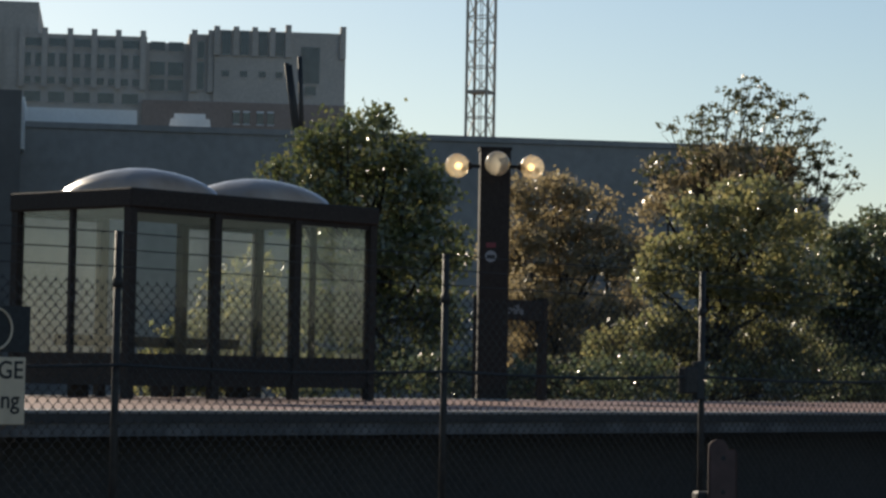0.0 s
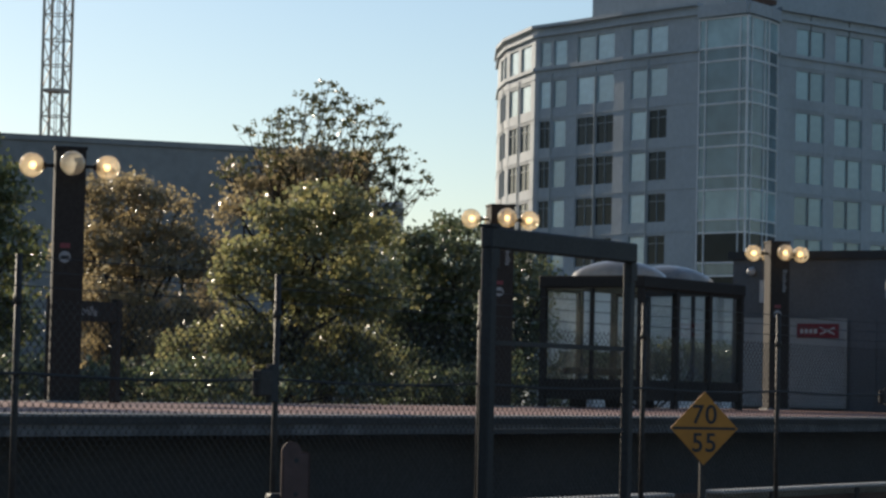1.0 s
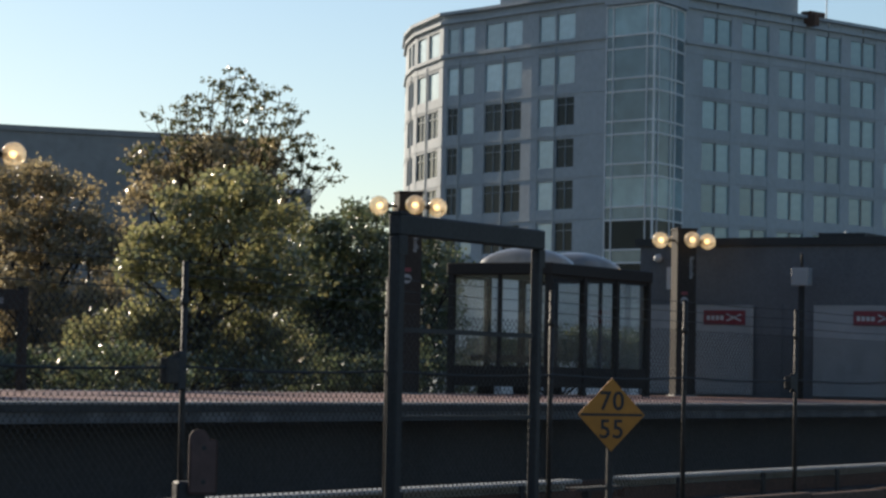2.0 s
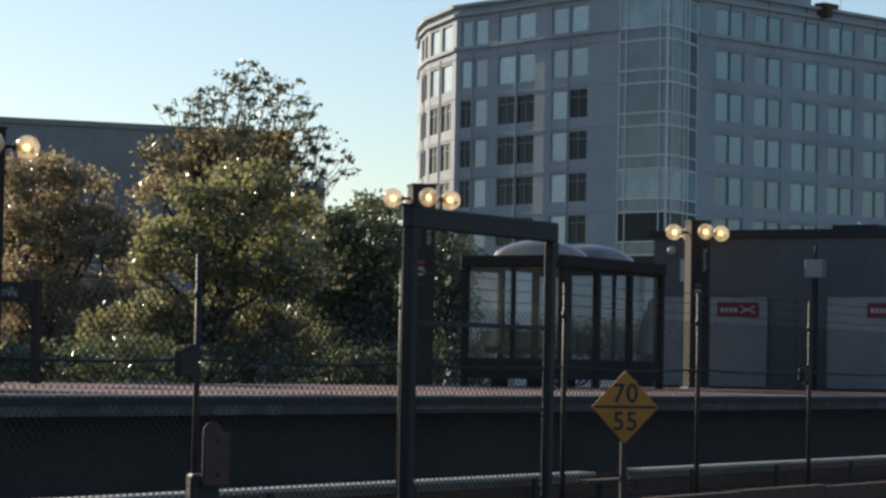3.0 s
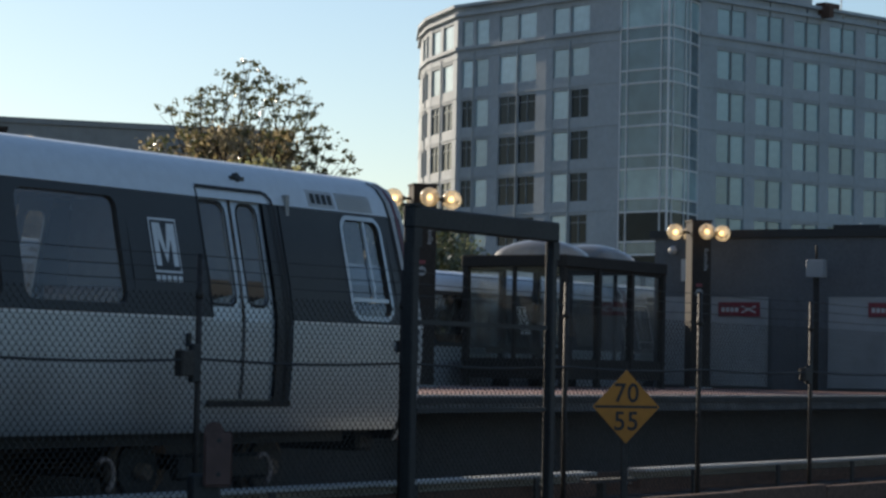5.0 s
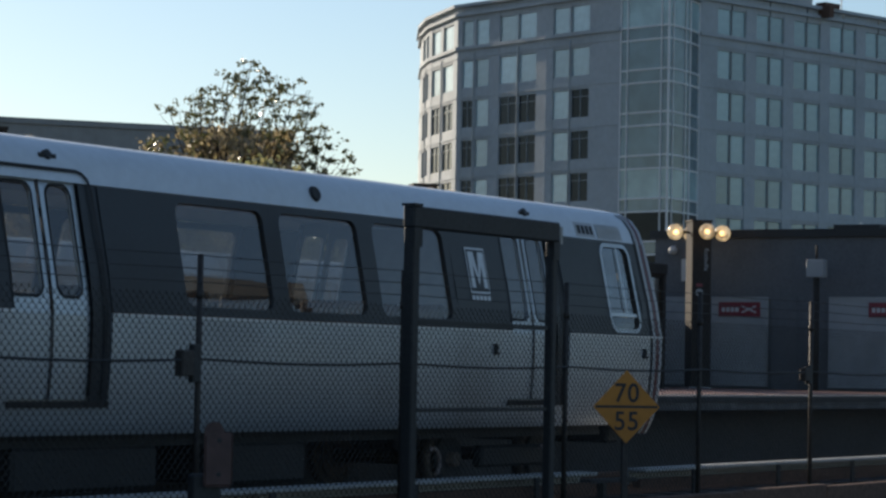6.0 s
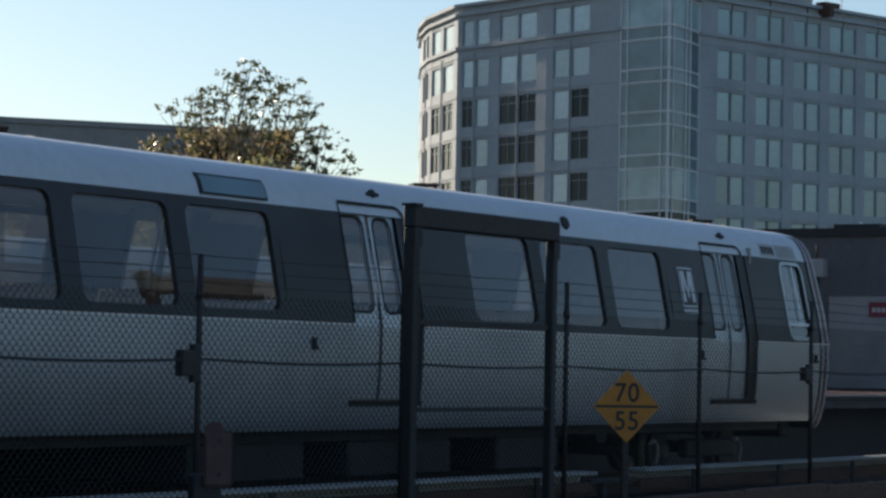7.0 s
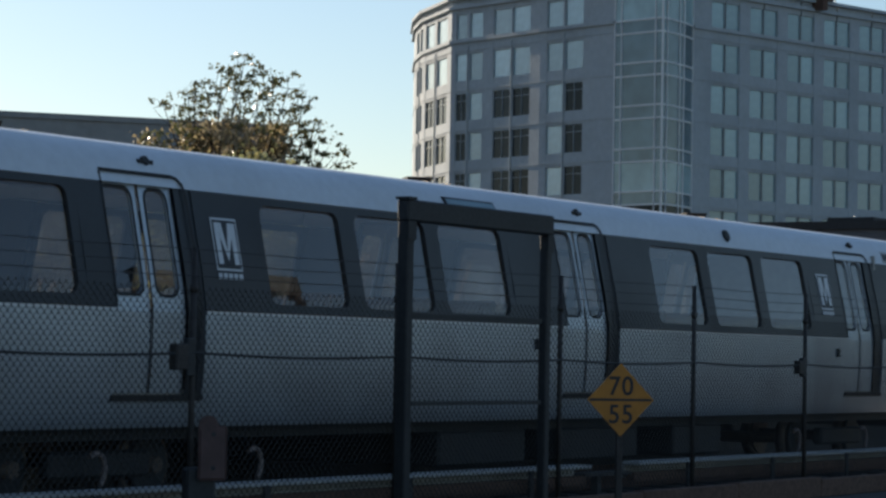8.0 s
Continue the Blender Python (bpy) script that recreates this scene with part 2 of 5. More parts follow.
def rod(bm, a, b, r0, r1=None, n=8, caps=True):
    a, b = Vector(a), Vector(b)
    r1 = r0 if r1 is None else r1
    d = (b - a).normalized()
    u = d.orthogonal().normalized()
    w = d.cross(u)
    ra, rb = [], []
    for i in range(n):
        c, s = math.cos(2 * math.pi * i / n), math.sin(2 * math.pi * i / n)
        ra.append(bm.verts.new(a + (u * c + w * s) * r0))
        rb.append(bm.verts.new(b + (u * c + w * s) * r1))
    for i in range(n):
        f = bm.faces.new((ra[i], ra[(i + 1) % n], rb[(i + 1) % n], rb[i]))
        f.smooth = n > 6
    if caps:
        bm.faces.new(ra[::-1])
        bm.faces.new(rb)


def tube(bm, pts, r, n=6):
    """One connected tube through points that run mainly along x."""
    rings = [[bm.verts.new((x, y + r * math.cos(2 * math.pi * q / n), z + r * math.sin(2 * math.pi * q / n))) for q in range(n)] for x, y, z in pts]
    for a, b in zip(rings, rings[1:]):
        for q in range(n):
            bm.faces.new((a[q], a[(q + 1) % n], b[(q + 1) % n], b[q]))


def lattice(bm, xs, zs, solid, y0, y1):
    """A connected flat frame: solid(i, j) says which cells of the grid xs by zs are filled."""
    made = {}

    def v(i, j, k):
        if (i, j, k) not in made:
            made[i, j, k] = bm.verts.new((xs[i], (y0, y1)[k], zs[j]))
        return made[i, j, k]
    on = lambda i, j: 0 <= i < len(xs) - 1 and 0 <= j < len(zs) - 1 and solid(i, j)
    for i in range(len(xs) - 1):
        for j in range(len(zs) - 1):
            if not on(i, j):
                continue
            bm.faces.new((v(i, j, 0), v(i + 1, j, 0), v(i + 1, j + 1, 0), v(i, j + 1, 0)))
            for (di, dj), (a, b) in (((0, -1), ((i + 1, j), (i, j))), ((0, 1), ((i, j + 1), (i + 1, j + 1))), ((-1, 0), ((i, j), (i, j + 1))), ((1, 0), ((i + 1, j + 1), (i + 1, j)))):
                if not on(i + di, j + dj):
                    bm.faces.new((v(*a, 0), v(*b, 0), v(*b, 1), v(*a, 1)))


def ball(bm, c, r, seg=24, rings=14):
    g = bmesh.ops.create_uvsphere(bm, u_segments=seg, v_segments=rings, radius=r, matrix=Matrix.Translation(c))
    for v in g["verts"]:
        for f in v.link_faces:
            f.smooth = True


def box_at(bm, M, *dims):
    for v in box(bm, *dims):
        v.co = M @ v.co


def B():
    return bmesh.new()


def one_box(name, dims, material, parent=None, label="", bevel=0.0):
    bm = B()
    box(bm, *dims, bevel)
    return part(name, bm, material, parent, label)


def text_part(name, body, size, m, material, parent, depth=0.004):
    """Letters as a mesh, lying in the plane of the pose m."""
    cu = bpy.data.curves.new(name, "FONT")
    cu.body, cu.size, cu.extrude, cu.align_x, cu.align_y = body, size, depth, "CENTER", "CENTER"
    cu.offset = 0.012 * size
    tmp = bpy.data.objects.new(name, cu)
    me = bpy.data.meshes.new_from_object(tmp)
    bpy.data.objects.remove(tmp)
    me.materials.append(material)
    ob = new(name, me)
    ob.parent = parent
    ob.matrix_basis = m
    return ob


PLAT, NEAR_EDGE, FAR_EDGE = 0.95, 17.55, 27.1


# ---- ground, tracks, platform ----
def build_ground():
    bm = B()
    bmesh.ops.create_grid(bm, x_segments=2, y_segments=2, size=2500, matrix=Matrix.Translation((0, 0, -0.28)))
    tagged(part("ground", bm, GROUND), "dark grey gravelly ground beside the tracks", "ground", kind="structure")
    for y in (15.18, 16.62, 28.02, 29.46):
        bm = B()
        box(bm, -60, 160, y - 0.035, y + 0.035, -0.12, -0.07)
        box(bm, -60, 160, y - 0.012, y + 0.012, -0.22, -0.12)
        box(bm, -60, 160, y - 0.07, y + 0.07, -0.24, -0.22)
        tagged(part("rail", bm, RUST), "rusty brown steel running rail on ballast", "rail", "running rails", "structure")
    tie = None
    for yc in (15.9, 28.74):
        for i in range(60):
            x = 4 + i * 0.75
            if tie is None:
                tie = one_box("sleeper", (-0.12, 0.12, -1.25, 1.25, -0.29, -0.235), DARK_CONCRETE, bevel=0.01)
                tagged(tie, "dark weathered sleeper under the rails", "sleeper", "sleepers", "structure")
                tie.location = (x, yc, 0)
            else:
                copy_thing(tie, pose(x, yc, 0))
    # the cover boards over the power rail, on brackets
    for x0, x1, y in ((-30.0, 25.4, 13.55), (26.7, 120.0, 13.62)):
        top = thing("power_rail_cover", "pale grey cover board over the power rail beside the track", "cover board", "power rail covers")
        bm = B()
        box(bm, x0, x1, y - 0.13, y + 0.13, 0.155, 0.20, 0.012)
        box(bm, x0, x1, y + 0.10, y + 0.13, 0.02, 0.155)
        part("board", bm, COVER, top)
        one_box("power_rail", (x0, x1, y - 0.05, y + 0.05, -0.02, 0.08), RUST, top, "rusty steel power rail")
        k = 0
        while x0 + 1.2 + 2.4 * k < min(x1, 70):
            xx = x0 + 1.2 + 2.4 * k
            if xx > 5:
                one_box("bracket", (xx - 0.04, xx + 0.04, y - 0.16, y - 0.13, -0.28, 0.17), DARK_CONCRETE, top)
            k += 1
    joint = B()
    box(joint, 25.5, 26.6, 13.56, 13.78, 0.06, 0.10)
    box(joint, 25.9, 25.98, 13.62, 13.70, -0.28, 0.06)
    tagged(part("joint_cover", joint, DARK_CONCRETE), "low grey joint cover between the cover boards", "cover board")


def build_platform():
    top = thing("platform", "island station platform with red paving and a pale granite edge", "platform", kind="structure")
    one_box("slab", (-40, 130, NEAR_EDGE + 0.02, FAR_EDGE - 0.02, 0.72, PLAT - 0.03), CONCRETE, top, "stained grey concrete slab")
    # the void's shade is put into this wall's darker concrete colour
    one_box("base_wall", (-40, 130, NEAR_EDGE + 0.75, FAR_EDGE - 0.75, -0.28, 0.72), DARK_CONCRETE, top, "recessed wall under the slab, coloured dark for the shade there")
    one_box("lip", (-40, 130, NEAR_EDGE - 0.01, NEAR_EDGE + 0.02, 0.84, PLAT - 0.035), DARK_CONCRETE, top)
    return top


def build_paving(platform):
    # red paving squares between the granite edges, and single granite edge blocks
    for y0, y1 in ((NEAR_EDGE, NEAR_EDGE + 0.46), (FAR_EDGE - 0.46, FAR_EDGE)):
        bm = B()
        box(bm, 0.006, 1.194, y0, y1, PLAT - 0.03, PLAT, 0.006)
        me = mesh_of("edge_block", bm, GRANITE)
        for i in range(70):
            ob = new("edge_block", me)
            ob.parent, ob.location = platform, (2 + i * 1.2, 0, 0)
    bm = B()
    box(bm, 0.005, 0.595, 0.005, 0.595, PLAT - 0.03, PLAT - 0.002, 0.004)
    me = mesh_of("paving_tile", bm, TILE)
    for j in range(10):
        for i in range(30):
            ob = new("paving_tile", me)
            ob.parent, ob.location = platform, (14 + i * 0.6, NEAR_EDGE + 0.46 + j * 0.6, 0)
    verts, faces = [], []
    for j in range(15):
        for i in range(150):
            x, y = -10 + i * 0.6, NEAR_EDGE + 0.46 + j * 0.6
            if (14 - 0.01 <= x < 31.99 and j < 10) or y + 0.6 > FAR_EDGE - 0.44:
                continue
            k = len(verts)
            for zz, e in ((PLAT - 0.03, 0.004), (PLAT - 0.002, 0.007)):
                verts += [(x + e, y + e, zz), (x + 0.6 - e, y + e, zz), (x + 0.6 - e, y + 0.6 - e, zz), (x + e, y + 0.6 - e, zz)]
            faces += [(k + 4, k + 5, k + 6, k + 7)] + [(k + a, k + (a + 1) % 4, k + 4 + (a + 1) % 4, k + 4 + a) for a in range(4)]
    me = bpy.data.meshes.new("paving")
    me.from_pydata(verts, [], faces)
    me.materials.append(TILE)
    ob = new("paving", me)
    ob.parent = platform
    tagged(ob, "red paving squares with narrow joints", kind="stuff")


# ---- platform furniture ----
def build_lamp_pylons():
    top = thing("lamp_pylon", "dark bronze square pylon with four lit globes on short arms", "pylon lamp", "pylon lamps along the platform", m=pose(28.95, 25.3, PLAT, 0, 0, 45))
    bm = B()
    box(bm, -0.22, 0.22, -0.22, 0.22, 0, 3.66, 0.012)
    part("pylon", bm, BRONZE, top)
    one_box("base_plate", (-0.27, 0.27, -0.27, 0.27, 0, 0.03), STEEL, top)
    one_box("cap", (-0.235, 0.235, -0.235, 0.235, 3.66, 3.70), BRONZE, top)
    first = None
    for dx, dy in ((-0.55, 0.0), (0.0, -0.55), (0.55, 0.0), (0.0, 0.55)):
        z = 3.43
        bm = B()
        rod(bm, (dx * 0.34, dy * 0.34, z), (dx * 0.82, dy * 0.82, z), 0.026, n=8)
        rod(bm, (dx * 0.62, dy * 0.62, z), (dx * 0.78, dy * 0.78, z), 0.05, 0.06, n=10)
        part("arm", bm, BRONZE, top)
        bm = B()
        ball(bm, (dx, dy, z), 0.18)
        globe = part("globe", bm, GLOBE, top, "clear round plastic globe, lit from inside")
        globe.visible_shadow = False
        bm = B()
        ball(bm, (dx * 0.97, dy * 0.97, z), 0.05, 12, 8)
        bulb = part("bulb", bm, BULB, globe, "warm glowing bulb")
        first = first or bulb
    # round badge, small notice and the station name running down, on the faces towards the tracks
    M = pose(0, 0, 0, 0, 0, -90)
    bm = B()
    rod(bm, M @ Vector((-0.05, -0.222, 2.10)), M @ Vector((-0.05, -0.23, 2.10)), 0.085, n=20)
    badge = part("round_badge", bm, DOOR_PANEL, top, "white round sign with a dark bar")
    bm = B()
    box_at(bm, M, -0.11, 0.01, -0.236, -0.231, 2.08, 2.12)
    part("badge_bar", bm, BLACK, badge)
    bm = B()
    box_at(bm, M, -0.12, 0.02, -0.228, -0.221, 2.23, 2.30)
    part("notice", bm, RED, top, "small red notice")
    for x in (40.85, 52.45):
        other = copy_thing(top, pose(x, 25.3, PLAT, 0, 0, 45))
        for turn in (0, -90):
            text_part("lettering", "Rockville", 0.135, pose(0, 0, 0, 0, 0, turn) @ pose(0.10, -0.224, 2.83, 90) @ pose(0, 0, 0, 0, 0, -90), DOOR_PANEL, other, 0.001)
    # one lamp of the first pylon is out
    first.data = first.data.copy()
    first.data.materials.clear()
    first.data.materials.append(PANEL)
    tagged(first, "dead grey bulb")


def build_shelter(x0, length, y0, depth, panes):
    """A bronze-framed waiting shelter with glass walls and two domed skylights."""
    top = thing("waiting_shelter", "bronze-framed glass waiting shelter with two domed skylights", "shelter", "waiting shelters", m=pose(x0, y0, PLAT))
    L, W, H = length, depth, 2.36
    one_box("roof_slab", (-0.08, L + 0.08, -0.09, W + 0.09, H, H + 0.24), BRONZE, top, bevel=0.02)
    for k in range(2):
        bm = B()
        cx, rx, ry = L * (0.26 + 0.48 * k), L * 0.225, W * 0.40
        rows = []
        for a in range(7):
            t = a / 6 * math.pi / 2
            rr, zz = math.cos(t), math.sin(t)
            ring = []
            for q in range(32):
                th = 2 * math.pi * q / 32
                c, s = math.cos(th), math.sin(th)
                sq = 1 / max(abs(c), abs(s)) ** (0.75 * (1 - a / 6))
                ring.append(bm.verts.new((cx + rx * rr * c * sq * 0.86, W / 2 + ry * rr * s * sq * 0.86, H + 0.24 + 0.36 * zz)))
            rows.append(ring)
        for a in range(6):
            for q in range(32):
                f = bm.faces.new((rows[a][q], rows[a][(q + 1) % 32], rows[a + 1][(q + 1) % 32], rows[a + 1][q]))
                f.smooth = True
        part("skylight_dome", bm, DOME, top, "translucent grey domed skylight")
    xs = [L * i / panes for i in range(panes + 1)]
    for y in (0.0, W):
        for i, x in enumerate(xs):
            one_box("post", (x - 0.06, x + 0.06, y - 0.06, y + 0.06, 0, H), BRONZE, top)
        for i in range(panes):
            if y == W and i == panes // 2:
                continue
            one_box("kick_panel", (xs[i] + 0.06, xs[i + 1] - 0.06, y - 0.03, y + 0.03, 0.16, 0.56), BRONZE, top)
            one_box("pane", (xs[i] + 0.06, xs[i + 1] - 0.06, y - 0.005, y + 0.005, 0.56, H - 0.06), DUSTY_GLASS if y else SHELTER_GLASS, top, "dusty glass pane").visible_shadow = False
            one_box("top_rail", (xs[i] + 0.06, xs[i + 1] - 0.06, y - 0.03, y + 0.03, H - 0.06, H), BRONZE, top)
    for x in (0.0, L):
        one_box("end_kick_panel", (x - 0.03, x + 0.03, 0.06, W - 0.06, 0.16, 0.56), BRONZE, top)
        one_box("end_pane", (x - 0.005, x + 0.005, 0.06, W / 2 - 0.03, 0.56, H), DUSTY_GLASS, top).visible_shadow = False
        one_box("end_pane", (x - 0.005, x + 0.005, W / 2 + 0.03, W - 0.06, 0.56, H), DUSTY_GLASS, top).visible_shadow = False
        one_box("end_post", (x - 0.04, x + 0.04, W / 2 - 0.03, W / 2 + 0.03, 0.56, H), BRONZE, top)
    bench = thing("bench", "dark bench inside the glass waiting shelter", "bench", "shelter benches", m=pose(x0 + 0.5, y0 + W - 0.62, PLAT))
    one_box("seat", (0, L - 1.0, 0, 0.42, 0.42, 0.47), BRONZE, bench, bevel=0.01)
    one_box("backrest", (0, L - 1.0, 0.42, 0.46, 0.66, 0.80), BRONZE, bench, bevel=0.01)
    for x in (0.2, L / 2 - 0.5, L - 1.25):
        one_box("leg", (x, x + 0.06, 0.04, 0.40, 0, 0.42), BRONZE, bench)


def build_station_house():
    X = 53.6
    top = thing("station_house", "low dark grey station building with pale door panels", "building", kind="structure")
    bm = B()
    box(bm, X, X + 40, 18.6, 26.95, PLAT, 4.32)
    part("wall", bm, STATION, top)
    one_box("parapet", (X - 0.08, X + 40.1, 18.5, 27.05, 4.32, 4.50), BLACK, top, "dark roof edge")
    one_box("roof_box", (X + 1.2, X + 2.4, 22.0, 23.1, 4.50, 4.66), BLACK, top, "low dark box on the roof")
    # white stub stands for the bright glint on the roof box
    bm = B()
    rod(bm, (X + 1.6, 22.6, 4.66), (X + 1.6, 22.6, 4.72), 0.03)
    part("roof_light", bm, WHITE, top)
    for y0, y1 in ((24.13, 25.49), (21.0, 22.66), (25.75, 26.8)):
        door = one_box("door_panel", (X - 0.06, X - 0.003, y0, y1, PLAT + 0.06, 2.96), DOOR_PANEL, top, "pale grey door panel")
        one_box("panel_frame", (X - 0.07, X - 0.062, y0 - 0.04, y0 + 0.02, PLAT + 0.06, 2.99), STEEL, door)
        one_box("panel_head", (X - 0.07, X - 0.062, y0, y1, 2.95, 3.0), STEEL, door)
    for y0, y1 in ((24.29, 25.3), (20.7, 21.72)):
        one_box("red_sign", (X - 0.085, X - 0.064, y0, y1, 2.56, 2.88), RED, top, "red sign with pale lettering bars")
        for k in range(4):
            one_box("lettering_bar", (X - 0.09, X - 0.086, y1 - 0.16 - k * 0.11, y1 - 0.08 - k * 0.11, 2.66, 2.76), PANEL, top)
        for tilt in (22, -22):
            bm = B()
            box_at(bm, pose(X - 0.088, y0 + 0.27, 2.72, tilt), -0.002, 0.002, -0.19, 0.19, -0.018, 0.018)
            part("emblem_stroke", bm, PANEL, top)
    # tall recesses between the panels
    for y in (23.7, 20.4):
        one_box("recess", (X - 0.02, X - 0.003, y - 0.28, y + 0.34, PLAT, 3.05), STATION, top)
    one_box("notice_case", (X - 0.06, X - 0.003, 25.95, 26.25, 3.35, 3.85), PANEL, top)
    cam_ob = thing("wall_camera", "small round security camera on the station wall", "camera", m=pose(X - 0.1, 26.45, 4.05))
    bm = B()
    ball(bm, (0, 0, 0), 0.1, 14, 8)
    rod(bm, (0.09, 0, 0.03), (0.12, 0, 0.1), 0.03)
    part("housing", bm, PANEL, cam_ob)
    # loudspeaker box on a slim post before the wall
    sp = thing("signal_box_post", "pale box on a slim dark post", "box post", m=pose(52.9, 22.68, PLAT))
    bm = B()
    rod(bm, (0, 0, 0), (0, 0, 2.45), 0.07)
    part("post", bm, BRONZE, sp)
    one_box("box", (-0.12, 0.12, -0.2, 0.2, 2.45, 2.84), DOOR_PANEL, sp, "pale grey box", 0.015)
    bm = B()
    rod(bm, (0, 0, 2.86), (0, 0, 3.15), 0.03)
    part("stub", bm, BRONZE, sp)


def build_station_sign():
    top = thing("station_sign", "dark station name sign on two posts with pale lettering", "sign", m=pose(28.86, 25.55, PLAT))
    one_box("board", (0.0, 1.5, -0.05, 0.05, 1.2, 1.5), BRONZE, top, bevel=0.01)
    for x in (0.02, 1.48):
        one_box("post", (x, x + 0.1, -0.06, 0.06, 0, 1.55), BRONZE, top)
    text_part("lettering", "Rockville", 0.2, pose(0.66, -0.054, 1.35, 90), DOOR_PANEL, top, 0.001)


# ---- fence ----
FENCE_Y, FENCE_BASE = 13.1, -0.2


def build_fence():
    top = thing("chain_link_fence", "tall chain-link fence with steel posts and barbed wire along the track", "fence")
    z_mesh, z_top = 1.89, 2.21
    post = B()
    rod(post, (0, 0, -0.28), (0, 0, z_top), 0.026, n=10)
    rod(post, (0, 0, 1.84), (0, 0, 1.91), 0.034, n=10)
    pm = mesh_of("post", post, POST)
    for i in range(-3, 18):
        ob = new("post", pm)
        ob.parent, ob.location = top, (14.46 + 3.19 * i, FENCE_Y, 0)
    for z, r in ((2.205, 0.004), (2.09, 0.004), (1.975, 0.004)):
        bm = B()
        tube(bm, [(14.46 + 1.595 * i, FENCE_Y + (z - 2.1) * 0.4, z - 0.012 * (i % 2)) for i in range(-8, 36)], r, 4)
        part("barbed_wire", bm, WIRE, top)
    bm = B()
    tube(bm, [(14.46 + 3.19 * i / 6, FENCE_Y - 0.04, 1.335 - 0.03 * math.sin(math.pi * (i % 6) / 6)) for i in range(-24, 108)], 0.013, 6)
    part("cable", bm, BLACK, top, "black cable tied along the fence")
    # the woven mesh: two families of slanting wires
    verts, faces = [], []
    z0, pitch, r, lean = -0.25, 0.086, 0.0029, 1.05
    h, run = z_mesh - z0, (z_mesh - z0) * lean
    for sgn in (1, -1):
        x = 7.0 - run + (run / pitch % 1) * pitch * (sgn > 0)
        while x < 62:
            k = len(verts)
            a = Vector((x, FENCE_Y + 0.035 + 0.003 * sgn, z0 if sgn > 0 else z_mesh))
            b = Vector((x + run, FENCE_Y + 0.035 + 0.003 * sgn, z_mesh if sgn > 0 else z0))
            for p in (a, b):
                for q in range(3):
                    t = 2 * math.pi * q / 3
                    verts.append((p.x - r * math.cos(t) * 0.7 * sgn, p.y + r * math.sin(t), p.z + r * math.cos(t) * 0.7))
            faces += [(k + q, k + (q + 1) % 3, k + 3 + (q + 1) % 3, k + 3 + q) for q in range(3)]
            x += pitch
    # the hooked knuckles where the wires meet
    rise = pitch / lean / 2
    for j in range(int(h / rise)):
        z = z_mesh - (j + 0.5) * rise
        for i in range(int(40 / pitch)):
            x, k = 7.0 + (i + 0.5 * (j % 2)) * pitch, len(verts)
            verts += [(x - 0.005, FENCE_Y + 0.035, z), (x, FENCE_Y + 0.030, z), (x + 0.005, FENCE_Y + 0.035, z), (x, FENCE_Y + 0.035, z + 0.017), (x, FENCE_Y + 0.035, z - 0.017)]
            faces += [(k, k + 1, k + 3), (k + 1, k + 2, k + 3), (k + 1, k, k + 4), (k + 2, k + 1, k + 4)]
    me = bpy.data.meshes.new("wire_mesh")
    me.from_pydata(verts, [], faces)
    me.materials.append(WIRE)
    ob = new("wire_mesh", me)
    ob.parent = top
    tagged(ob, "woven steel wire mesh", kind="stuff")
    # switch boxes on posts
    for x, s in ((17.47, 1.0), (30.2, 0.75)):
        bx = thing("switch_box", "grey metal switch box strapped to a fence post", "box", "fence boxes", m=pose(x, FENCE_Y - 0.02, 1.30))
        one_box("case", (-0.12 * s, 0.05, -0.045, 0.045, -0.11 * s, 0.11 * s), POST, bx, bevel=0.012)
        one_box("clamp", (0.05, 0.16, -0.03, 0.03, -0.16 * s, 0.16 * s), BLACK, bx, bevel=0.01)
    g = thing("steel_portal_frame", "dark steel portal frame standing at the fence by the track", "portal frame")
    ya = 12.95
    for x, w in ((20.73, 0.058), (23.42, 0.048)):
        one_box("upright", (x - w, x + w, ya - w, ya + w, -0.28, 2.60), BLACK, g, bevel=0.012)
        one_box("foot", (x - 0.15, x + 0.15, ya - 0.15, ya + 0.15, -0.28, -0.22), BLACK, g)
        one_box("corner_plate", (x - w - 0.012, x + w + 0.012, ya - w - 0.014, ya - w - 0.002, 2.42, 2.60), BLACK, g)
    one_box("head_beam", (20.665, 23.48, ya - 0.065, ya + 0.065, 2.60, 2.80), BLACK, g, bevel=0.015)
    one_box("beam_cap", (20.655, 20.80, ya - 0.075, ya + 0.075, 2.80, 2.825), BLACK, g)
    one_box("mid_rail", (20.83, 23.31, ya - 0.03, ya + 0.03, 1.70, 1.745), BLACK, g)
    one_box("low_rail", (20.83, 23.31, ya - 0.03, ya + 0.03, 0.88, 0.92), BLACK, g)
    # speed board: a yellow diamond with two figures
    s = thing("speed_board", "yellow diamond speed board with black figures 70 and 55", "sign", m=pose(22.12, 11.4, 0.965, 0, 0, -38))
    bm = B()
    r = 0.345
    vs = [bm.verts.new((x, y, z)) for y in (-0.004, 0.004) for x, z in ((0, -r), (r, 0), (0, r), (-r, 0))]
    bm.faces.new(vs[:4])
    bm.faces.new(vs[7:3:-1])
    for i in range(4):
        bm.faces.new((vs[(i + 1) % 4], vs[i], vs[4 + i], vs[4 + (i + 1) % 4]))
    part("plate", bm, YELLOW, s)
    one_box("bar", (-0.32, 0.32, -0.008, -0.0045, -0.012, 0.012), BLACK, s)
    for body, x, z in (("7", -0.068, 0.122), ("0", 0.068, 0.122), ("5", -0.068, -0.143), ("5", 0.068, -0.143)):
        text_part("figure", body, 0.25, pose(x, -0.007, z, 90), BLACK, s, 0.001)
    bm = B()
